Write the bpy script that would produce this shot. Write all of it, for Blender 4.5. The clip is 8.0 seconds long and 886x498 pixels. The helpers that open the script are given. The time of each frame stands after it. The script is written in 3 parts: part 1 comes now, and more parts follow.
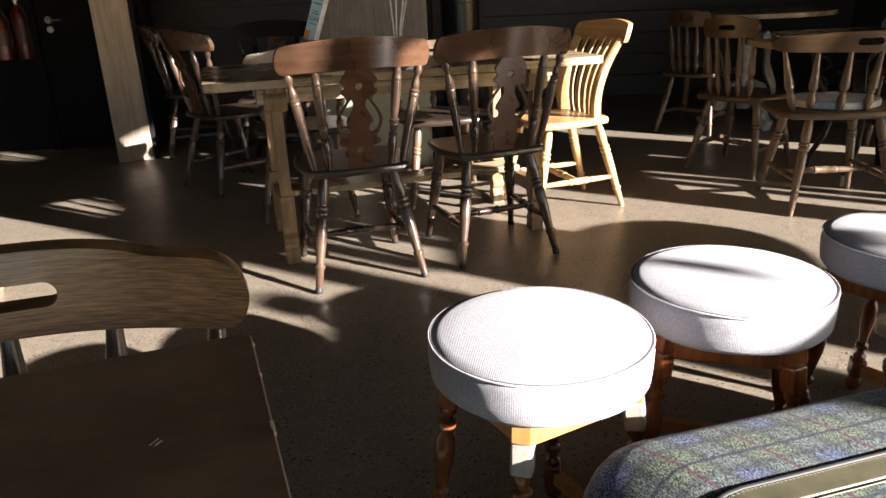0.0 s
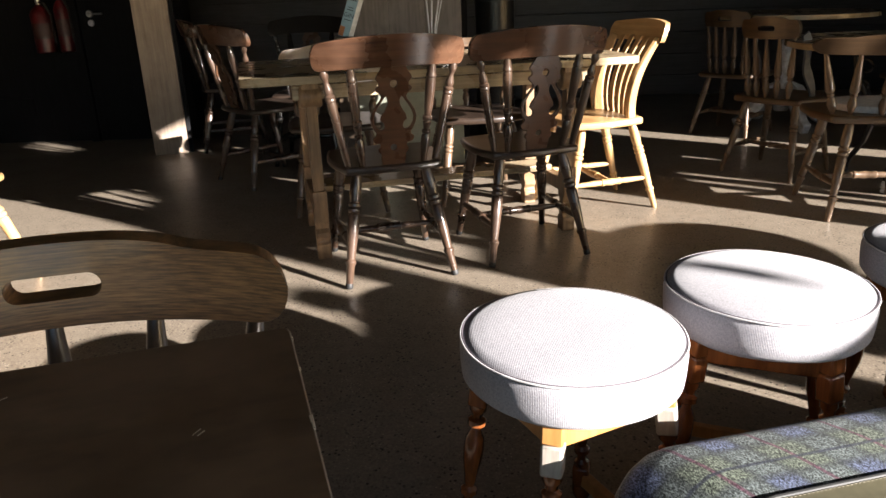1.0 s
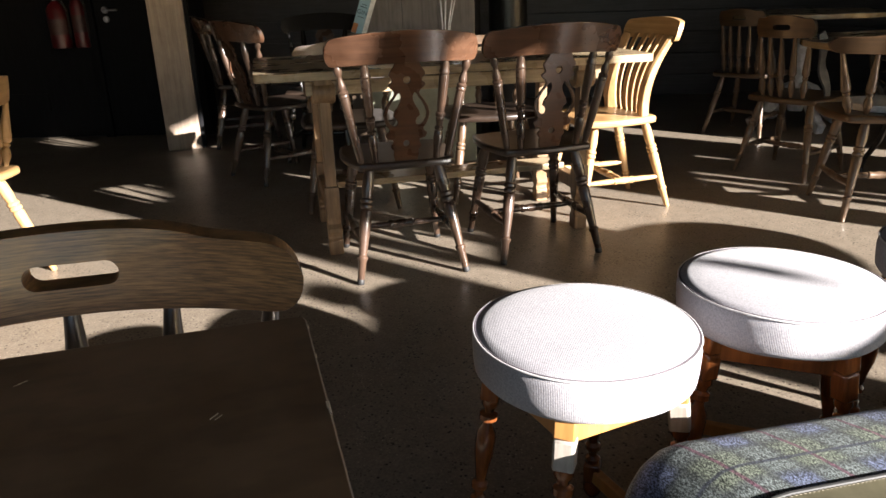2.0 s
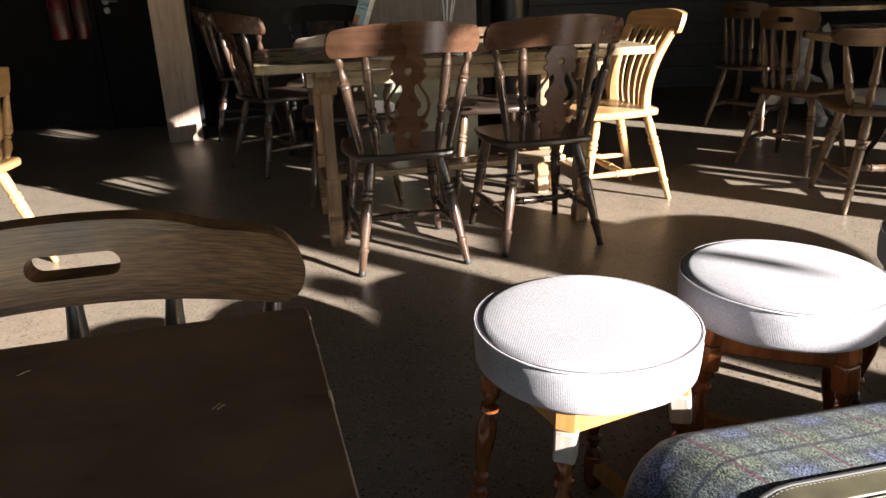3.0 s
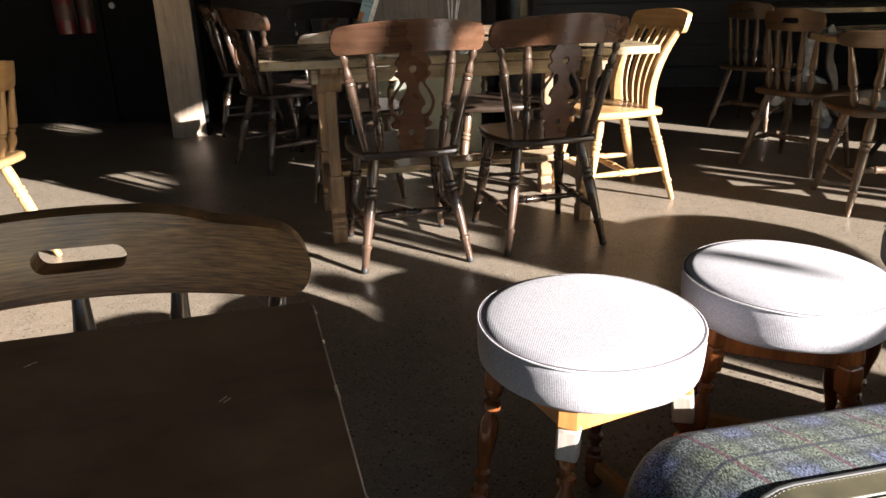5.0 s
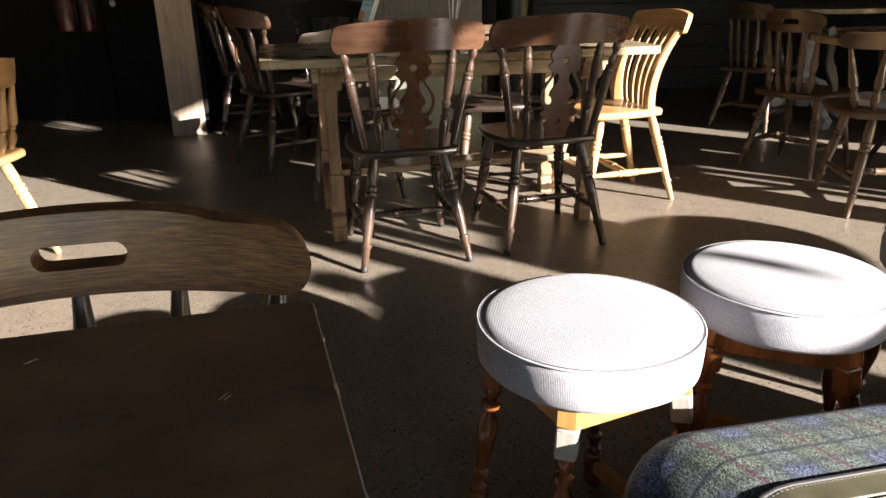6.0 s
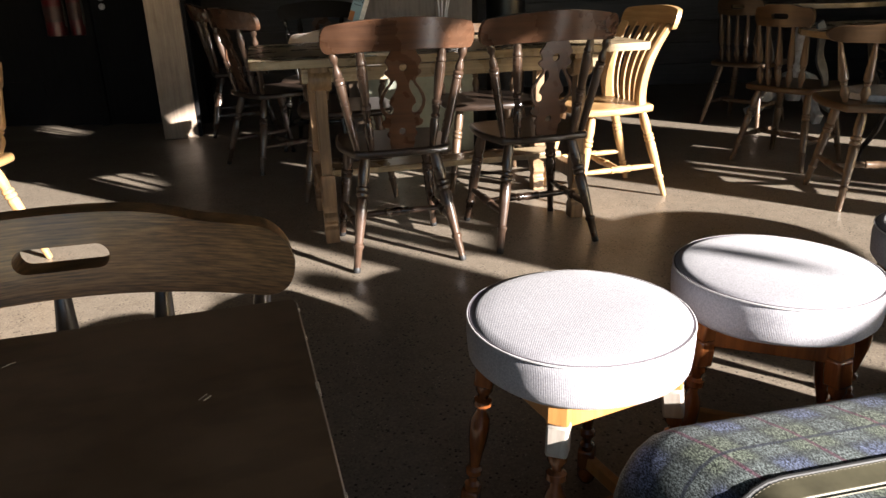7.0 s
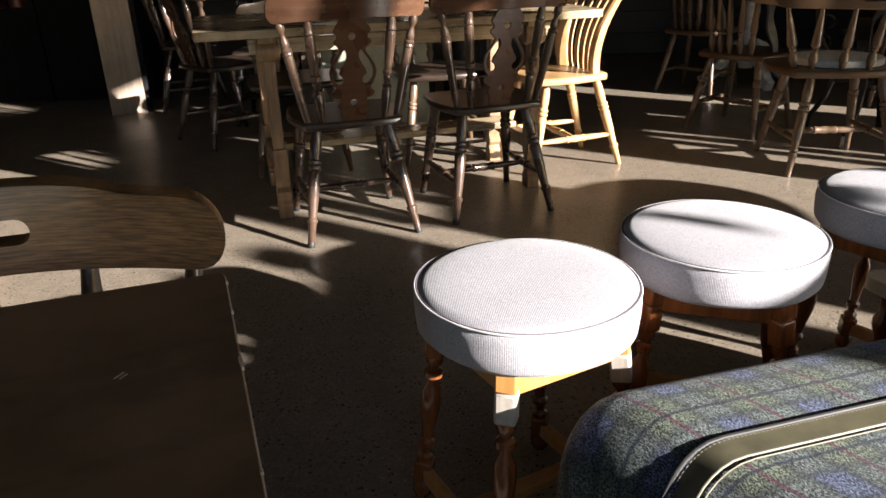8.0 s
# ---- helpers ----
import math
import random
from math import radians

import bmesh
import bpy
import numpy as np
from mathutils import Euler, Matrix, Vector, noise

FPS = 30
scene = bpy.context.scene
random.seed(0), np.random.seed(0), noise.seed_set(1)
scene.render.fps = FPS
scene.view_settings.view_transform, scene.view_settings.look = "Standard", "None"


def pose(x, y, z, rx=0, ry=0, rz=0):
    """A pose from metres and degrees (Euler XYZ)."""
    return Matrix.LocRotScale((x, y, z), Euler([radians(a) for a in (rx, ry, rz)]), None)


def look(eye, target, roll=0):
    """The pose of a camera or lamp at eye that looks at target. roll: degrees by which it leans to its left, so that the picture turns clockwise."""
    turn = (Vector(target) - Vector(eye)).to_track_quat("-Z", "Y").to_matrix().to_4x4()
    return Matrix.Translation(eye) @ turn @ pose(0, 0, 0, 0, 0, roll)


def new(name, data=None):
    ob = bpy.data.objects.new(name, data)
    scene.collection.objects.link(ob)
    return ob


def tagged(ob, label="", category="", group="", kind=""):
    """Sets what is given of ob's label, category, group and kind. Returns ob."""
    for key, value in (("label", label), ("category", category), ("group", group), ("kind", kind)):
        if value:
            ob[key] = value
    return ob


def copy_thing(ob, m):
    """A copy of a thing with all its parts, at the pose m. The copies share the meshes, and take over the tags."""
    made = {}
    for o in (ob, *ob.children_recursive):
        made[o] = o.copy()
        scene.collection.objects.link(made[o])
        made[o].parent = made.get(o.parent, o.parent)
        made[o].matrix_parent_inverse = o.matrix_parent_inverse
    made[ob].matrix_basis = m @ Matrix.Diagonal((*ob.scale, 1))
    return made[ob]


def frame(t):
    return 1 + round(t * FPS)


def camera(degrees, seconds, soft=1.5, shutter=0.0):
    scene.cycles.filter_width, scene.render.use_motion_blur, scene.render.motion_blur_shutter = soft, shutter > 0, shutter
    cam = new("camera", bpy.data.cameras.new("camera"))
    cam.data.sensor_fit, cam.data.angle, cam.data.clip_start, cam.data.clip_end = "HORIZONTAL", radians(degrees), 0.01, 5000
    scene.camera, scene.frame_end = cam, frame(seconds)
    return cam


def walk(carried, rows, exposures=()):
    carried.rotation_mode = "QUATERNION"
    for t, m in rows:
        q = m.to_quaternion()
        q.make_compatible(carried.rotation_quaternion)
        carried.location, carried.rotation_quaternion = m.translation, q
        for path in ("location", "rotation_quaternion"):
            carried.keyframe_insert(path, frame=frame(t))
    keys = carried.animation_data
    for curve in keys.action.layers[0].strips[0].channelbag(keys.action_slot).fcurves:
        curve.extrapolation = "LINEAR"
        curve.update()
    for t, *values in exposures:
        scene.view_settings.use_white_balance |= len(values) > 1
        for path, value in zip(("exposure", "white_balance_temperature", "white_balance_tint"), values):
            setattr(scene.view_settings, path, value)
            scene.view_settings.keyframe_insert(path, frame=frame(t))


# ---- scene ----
cam = camera(62.6, 8.0)
PATH = [
    (0, (-0.01, 0.055, 1.074), (-0.004, 1.941, 0.409), -2.6),
    (0.5, (-0.021, 0.056, 1.073), (-0.08, 1.935, 0.389), -2.2),
    (1, (-0.021, 0.053, 1.077), (-0.091, 1.937, 0.408), -2.1),
    (1.5, (-0.025, 0.049, 1.071), (-0.116, 1.932, 0.404), -2.0),
    (3, (-0.028, 0.048, 1.067), (-0.129, 1.923, 0.378), -1.8),
    (3.5, (-0.028, 0.048, 1.063), (-0.128, 1.921, 0.367), -1.7),
    (4, (-0.028, 0.046, 1.066), (-0.134, 1.922, 0.379), -2.1),
    (4.5, (-0.031, 0.046, 1.066), (-0.137, 1.921, 0.375), -1.7),
    (6, (-0.033, 0.044, 1.066), (-0.137, 1.917, 0.371), -1.0),
    (6.5, (-0.033, 0.044, 1.068), (-0.136, 1.919, 0.38), -1.0),
    (7, (-0.021, 0.049, 1.06), (-0.113, 1.922, 0.365), -1.7),
    (7.5, (-0.004, 0.055, 1.054), (-0.035, 1.922, 0.335), -2.0),
    (8, (0.009, 0.064, 1.047), (0.015, 1.912, 0.282), -1.9),
]
walk(cam, [(t, look(eye, target, roll)) for t, eye, target, roll in PATH], exposures=[(0, 2.82), (0.5, 2.68), (4, 2.7), (6.5, 2.63), (8, 2.46)])

# ---- daylight: a low sun through the window wall ----
SUN_WAY = Vector((-0.83, 0.56, 0)).normalized()
SUN_EL = 17.5
world = bpy.data.worlds.new("sky")
scene.world = world
world.use_nodes = True
wn = world.node_tree
sky = wn.nodes.new("ShaderNodeTexSky")
sky.sky_type = "NISHITA"
sky.sun_disc = False
sky.sun_elevation = radians(SUN_EL)
sky.sun_rotation = math.atan2(-SUN_WAY.x, -SUN_WAY.y)
wn.links.new(sky.outputs[0], wn.nodes["Background"].inputs[0])
wn.nodes["Background"].inputs[1].default_value = 0.064
sun = new("sun", bpy.data.lights.new("sun", "SUN"))
sun.data.energy = 5.0
sun.data.angle = radians(0.6)
sun.data.color = (1.0, 0.935, 0.89)
el = radians(SUN_EL)
sun.matrix_world = look(-SUN_WAY * 10 + Vector((0, 0, 10 * math.tan(el))), (0, 0, 0))


# ---- materials ----
def material(name, rough=0.5, metal=0.0):
    m = bpy.data.materials.new(name)
    m.use_nodes = True
    nt = m.node_tree
    b = nt.nodes["Principled BSDF"]
    b.inputs["Roughness"].default_value = rough
    b.inputs["Metallic"].default_value = metal
    return m, nt, b


def node(nt, kind, **values):
    n = nt.nodes.new(kind)
    for key, value in values.items():
        n.inputs[key.replace("_", " ")].default_value = value
    return n


def coords(nt, scale=(1, 1, 1), turn=(0, 0, 0)):
    tc = nt.nodes.new("ShaderNodeTexCoord")
    mp = nt.nodes.new("ShaderNodeMapping")
    mp.inputs["Scale"].default_value = scale
    mp.inputs["Rotation"].default_value = [radians(a) for a in turn]
    nt.links.new(tc.outputs["Object"], mp.inputs["Vector"])
    return mp.outputs["Vector"]


def noise_of(nt, vec, scale, detail=4.0, rough=0.55):
    n = node(nt, "ShaderNodeTexNoise", Scale=scale, Detail=detail, Roughness=rough)
    nt.links.new(vec, n.inputs["Vector"])
    return n.outputs["Fac"]


def ramp(nt, fac, stops):
    r = nt.nodes.new("ShaderNodeValToRGB")
    els = r.color_ramp.elements
    while len(els) < len(stops):
        els.new(0.5)
    for e, (p, c) in zip(els, stops):
        e.position, e.color = p, (*c, 1)
    nt.links.new(fac, r.inputs["Fac"])
    return r.outputs["Color"]


def mix(nt, fac, a, b, blend="MIX"):
    n = nt.nodes.new("ShaderNodeMixRGB")
    n.blend_type = blend
    for sock, v in zip(n.inputs, (fac, a, b)):
        if isinstance(v, (int, float)):
            sock.default_value = v
        elif isinstance(v, tuple):
            sock.default_value = (*v, 1)
        else:
            nt.links.new(v, sock)
    return n.outputs["Color"]


def relief(nt, b, fac, strength, distance=0.002):
    n = node(nt, "ShaderNodeBump", Strength=strength, Distance=distance)
    nt.links.new(fac, n.inputs["Height"])
    nt.links.new(n.outputs["Normal"], b.inputs["Normal"])


def rough_of(nt, b, fac, lo, hi):
    n = node(nt, "ShaderNodeMapRange")
    n.inputs["To Min"].default_value, n.inputs["To Max"].default_value = lo, hi
    nt.links.new(fac, n.inputs["Value"])
    nt.links.new(n.outputs["Result"], b.inputs["Roughness"])


def wood(name, dark, light, axis="z", rough=(0.25, 0.45), wear=0.25, coat=0.0, grain=1.0, lines=0.0, gloss=0.5, sheen=0.2, spread=0.2):
    m, nt, b = material(name)
    s = {"x": (3, 5, 55), "y": (5, 3, 55), "z": (45, 45, 3)}[axis]
    v = coords(nt, s)
    rnd = nt.nodes.new("ShaderNodeObjectInfo").outputs["Random"]
    warp = nt.nodes.new("ShaderNodeVectorMath")
    comb = nt.nodes.new("ShaderNodeCombineXYZ")
    scale9 = node(nt, "ShaderNodeMath")
    scale9.operation = "MULTIPLY"
    scale9.inputs[1].default_value = 37.0
    nt.links.new(rnd, scale9.inputs[0])
    for i in range(3):
        nt.links.new(scale9.outputs[0], comb.inputs[i])
    nt.links.new(v, warp.inputs[0])
    nt.links.new(comb.outputs[0], warp.inputs[1])
    v2 = warp.outputs[0]
    fine = noise_of(nt, v2, 1.0 * grain, 6.0, 0.65)
    big = noise_of(nt, coords(nt, (5, 5, 5)), 1.6, 3.0)
    col = ramp(nt, fine, [(0.5 - spread, dark), (0.5 + spread, light)])
    if lines:
        w = node(nt, "ShaderNodeTexWave", Scale=82.0, Distortion=6.0, Detail=3.0)
        w.bands_direction = {"x": "Z", "y": "X", "z": "X"}[axis]
        w.inputs["Detail Scale"].default_value = 1.2
        nt.links.new(coords(nt, (0.12, 0.3, 1.0) if axis == "x" else (1.0, 0.12, 1.0)), w.inputs["Vector"])
        band = ramp(nt, w.outputs["Fac"], [(0.0, (1 - lines,) * 3), (0.45, (1, 1, 1))])
        col = mix(nt, 1.0, col, band, "MULTIPLY")
    worn = ramp(nt, big, [(0.45, (0, 0, 0)), (0.75, (1, 1, 1))])
    paler = tuple(min(1.0, c * 1.5 + 0.02) for c in light)
    fac = mix(nt, 1.0, worn, (wear, wear, wear), "MULTIPLY")
    out = mix(nt, fac, col, paler)
    nt.links.new(out, b.inputs["Base Color"])
    rough_of(nt, b, big, *rough)
    relief(nt, b, fine, 0.15, 0.001)
    b.inputs["Coat Weight"].default_value = coat
    b.inputs["Coat Roughness"].default_value = sheen
    b.inputs["Specular IOR Level"].default_value = gloss
    return m


DARK = wood("dark_stained_wood", (0.018, 0.0105, 0.0072), (0.078, 0.045, 0.0285), "z", (0.2, 0.38), 0.3, 0.45)
DARK_X = wood("dark_stained_wood_across", (0.036, 0.016, 0.0085), (0.095, 0.046, 0.025), "x", (0.2, 0.36), 0.3, 0.4, 0.9, 0.1)
DARK_SEAT = wood("near_black_seat_wood", (0.012, 0.008, 0.006), (0.04, 0.025, 0.017), "x", (0.22, 0.4), 0.3, 0.4)
BLACKWOOD = wood("near_black_glossy_wood", (0.008, 0.007, 0.0065), (0.022, 0.019, 0.017), "x", (0.12, 0.22), 0.15, 0.6)
OLD = wood("brown_black_wood", (0.035, 0.017, 0.007), (0.25, 0.135, 0.055), "x", (0.38, 0.5), 0.18, 0.3, 7.0, 0.15, sheen=0.1, spread=0.17)
OLD_Z = wood("brown_black_turned_wood", (0.02, 0.014, 0.01), (0.06, 0.042, 0.028), "z", (0.22, 0.35), 0.2, 0.3)
MID = wood("mid_brown_wood", (0.058, 0.034, 0.019), (0.14, 0.09, 0.054), "z", (0.28, 0.42), 0.3, 0.2)
MID_X = wood("mid_brown_wood_across", (0.04, 0.021, 0.01), (0.1, 0.057, 0.026), "x", (0.3, 0.45), 0.3, 0.15)
PINE = wood("pine", (0.3, 0.165, 0.062), (0.5, 0.315, 0.145), "z", (0.3, 0.46), 0.3, 0.15)
PINE_X = wood("pine_across", (0.3, 0.165, 0.062), (0.5, 0.315, 0.145), "x", (0.3, 0.46), 0.3, 0.15)
TABLE_PINE = wood("old_pine", (0.16, 0.115, 0.066), (0.42, 0.325, 0.205), "x", (0.2, 0.36), 0.35, 0.2)
TABLE_PINE_Z = wood("old_pine_upright", (0.1, 0.06, 0.031), (0.27, 0.17, 0.09), "z", (0.3, 0.5), 0.35)
STOOLWOOD = wood("red_brown_varnished_wood", (0.06, 0.017, 0.006), (0.25, 0.078, 0.02), "z", (0.15, 0.3), 0.15, 0.5)
# lit copy of the stool varnish, with the sun's orange put into the colour
STOOL_SUNLIT = wood("sunlit_orange_varnished_wood", (0.32, 0.14, 0.04), (0.5, 0.25, 0.08), "z", (0.25, 0.4), 0.2, 0.3)
WORN = wood("worn_bare_wood", (0.2, 0.17, 0.145), (0.4, 0.36, 0.31), "z", (0.6, 0.8), 0.4)
BARE = wood("bare_pale_edge_wood", (0.42, 0.35, 0.27), (0.6, 0.53, 0.43), "y", (0.5, 0.7), 0.3)
POST = wood("planed_timber", (0.19, 0.14, 0.105), (0.32, 0.25, 0.19), "z", (0.5, 0.7), 0.25)
GREYBOARD = wood("grey_washed_board", (0.108, 0.095, 0.087), (0.19, 0.17, 0.156), "z", (0.5, 0.7), 0.3)
WALLBOARD = wood("dark_grey_wall_board", (0.03, 0.028, 0.032), (0.062, 0.058, 0.064), "x", (0.42, 0.6), 0.2)
BLACKPAINT = wood("black_painted_wood", (0.003, 0.003, 0.0036), (0.007, 0.007, 0.0085), "z", (0.6, 0.8), 0.1, gloss=0.15)
TOP_DARK = wood("dark_table_veneer", (0.06, 0.036, 0.02), (0.18, 0.112, 0.064), "x", (0.26, 0.4), 0.5, 0.15, 0.5, 0.25)


def plain(name, colour, rough, metal=0.0, vary=0.25, scale=30.0, bump=0.1):
    m, nt, b = material(name, rough, metal)
    f = noise_of(nt, coords(nt), scale, 5.0)
    a = tuple(c * (1 - vary) for c in colour)
    z = tuple(min(1.0, c * (1 + vary)) for c in colour)
    nt.links.new(ramp(nt, f, [(0.3, a), (0.7, z)]), b.inputs["Base Color"])
    rough_of(nt, b, noise_of(nt, coords(nt), scale * 0.2, 3.0), max(0.03, rough - 0.1), min(1.0, rough + 0.1))
    relief(nt, b, f, bump, 0.001)
    return m


IRON = plain("black_cast_iron", (0.015, 0.015, 0.016), 0.35, 0.6)
FLUE = plain("black_flue_enamel", (0.02, 0.02, 0.021), 0.3, 0.3)
STEEL = plain("brushed_steel", (0.6, 0.6, 0.6), 0.3, 1.0)
RED = plain("red_enamel", (0.07, 0.003, 0.005), 0.35, 0.0, 0.15)
WHITEPAPER = plain("white_label", (0.7, 0.7, 0.68), 0.6)
RUBBER = plain("black_rubber", (0.012, 0.012, 0.012), 0.6)
PLASTER = plain("dark_plaster", (0.048, 0.047, 0.05), 0.8)
CEILING = plain("dark_ceiling_paint", (0.115, 0.115, 0.122), 0.8)
GREYPAINT = plain("pale_grey_paint", (0.6, 0.62, 0.66), 0.45)
SAGE = plain("sage_grey_paint", (0.34, 0.36, 0.29), 0.55, 0, 0.15, 12)
PALEBLUE = plain("pale_blue_print", (0.2, 0.33, 0.41), 0.5, 0, 0.1)
ORANGE = plain("orange_print", (0.3, 0.11, 0.03), 0.5, 0, 0.1)
NAVY = plain("navy_ink", (0.015, 0.03, 0.05), 0.5)
PAD = plain("pale_grey_cushion_cloth", (0.55, 0.55, 0.56), 0.85, 0, 0.15, 60)
STRAP = plain("olive_brown_leather", (0.085, 0.077, 0.048), 0.45, 0, 0.3, 25, 0.3)
THREAD = plain("pale_thread", (0.18, 0.16, 0.12), 0.8)
GAP_SHADE = plain("dark_grey_gap_shade", (0.1, 0.085, 0.1), 0.7)
BLUEGREY = plain("blue_grey_wood", (0.1, 0.105, 0.115), 0.5)
LABEL_DIM = plain("dimmed_label_print", (0.05, 0.022, 0.02), 0.6)
WHITEPIPE = plain("white_piping", (0.5, 0.485, 0.49), 0.7)


def concrete():
    m, nt, b = material("polished_concrete")
    v = coords(nt)
    big = noise_of(nt, v, 0.9, 6.0, 0.6)
    fine = noise_of(nt, v, 110.0, 4.0, 0.7)
    mid = noise_of(nt, v, 22.0, 5.0, 0.65)
    col = ramp(nt, big, [(0.3, (0.15, 0.121, 0.093)), (0.7, (0.235, 0.196, 0.153))])
    col = mix(nt, 0.6, col, ramp(nt, fine, [(0.3, (0.08, 0.063, 0.047)), (0.72, (0.375, 0.317, 0.248))]))
    col = mix(nt, 0.3, col, ramp(nt, mid, [(0.35, (0.11, 0.086, 0.062)), (0.68, (0.29, 0.243, 0.185))]))

    def flecks(size, r0, r1, patch, lo, hi):
        vor = node(nt, "ShaderNodeTexVoronoi", Scale=size)
        nt.links.new(v, vor.inputs["Vector"])
        spots = ramp(nt, vor.outputs["Distance"], [(r0, (1, 1, 1)), (r1, (0, 0, 0))])
        return mix(nt, 1.0, spots, ramp(nt, noise_of(nt, v, patch, 3.0), [(lo, (0, 0, 0)), (hi, (1, 1, 1))]), "MULTIPLY")
    # open pits, dark stones and pale chips in the ground surface
    pit = flecks(62.0, 0.19, 0.28, 11.0, 0.42, 0.54)
    col = mix(nt, pit, col, (0.022, 0.017, 0.012))
    stones = flecks(120.0, 0.2, 0.32, 6.0, 0.42, 0.6)
    col = mix(nt, mix(nt, 1.0, stones, (0.85, 0.85, 0.85), "MULTIPLY"), col, (0.07, 0.052, 0.036))
    chips = flecks(75.0, 0.12, 0.2, 5.0, 0.4, 0.6)
    col = mix(nt, mix(nt, 1.0, chips, (0.7, 0.7, 0.7), "MULTIPLY"), col, (0.5, 0.44, 0.35))
    nt.links.new(col, b.inputs["Base Color"])
    rough_of(nt, b, noise_of(nt, v, 3.0, 5.0), 0.27, 0.5)
    relief(nt, b, mix(nt, 0.3, fine, pit), 0.12, 0.001)
    b.inputs["Specular IOR Level"].default_value = 0.4
    return m


def ribbed(round_side=False):
    m, nt, b = material("ribbed_off_white_cloth", 0.85)
    w = node(nt, "ShaderNodeTexWave", Scale=115.0, Distortion=0.6, Detail=1.0)
    w.inputs["Detail Scale"].default_value = 0.4
    if round_side:
        sep = nt.nodes.new("ShaderNodeSeparateXYZ")
        nt.links.new(coords(nt), sep.inputs[0])
        ang = node(nt, "ShaderNodeMath")
        ang.operation = "ARCTAN2"
        nt.links.new(sep.outputs["Y"], ang.inputs[0])
        nt.links.new(sep.outputs["X"], ang.inputs[1])
        run = node(nt, "ShaderNodeMath")
        run.operation = "MULTIPLY"
        run.inputs[1].default_value = 0.193
        nt.links.new(ang.outputs[0], run.inputs[0])
        comb = nt.nodes.new("ShaderNodeCombineXYZ")
        nt.links.new(run.outputs[0], comb.inputs[0])
        nt.links.new(comb.outputs[0], w.inputs["Vector"])
    else:
        nt.links.new(coords(nt, (1, 1, 0.0), (0, 0, 25)), w.inputs["Vector"])
    n = noise_of(nt, coords(nt), 300.0, 3.0)
    blot = noise_of(nt, coords(nt), 14.0, 4.0)
    col = ramp(nt, w.outputs["Fac"], [(0.25, (0.255, 0.247, 0.268)), (0.6, (0.335, 0.328, 0.358))])
    col = mix(nt, 0.35, col, ramp(nt, n, [(0.38, (0.15, 0.145, 0.157)), (0.62, (0.43, 0.42, 0.45))]))
    col = mix(nt, 0.12, col, ramp(nt, blot, [(0.35, (0.23, 0.215, 0.225)), (0.7, (0.42, 0.41, 0.425))]))
    # top cloth painted darker than the side, to hold back the sun's glare
    if not round_side:
        col = mix(nt, 1.0, col, (0.86, 0.86, 0.87), "MULTIPLY")
    nt.links.new(col, b.inputs["Base Color"])
    relief(nt, b, w.outputs["Fac"], 0.22, 0.001)
    b.inputs["Sheen Weight"].default_value = 0.15
    return m


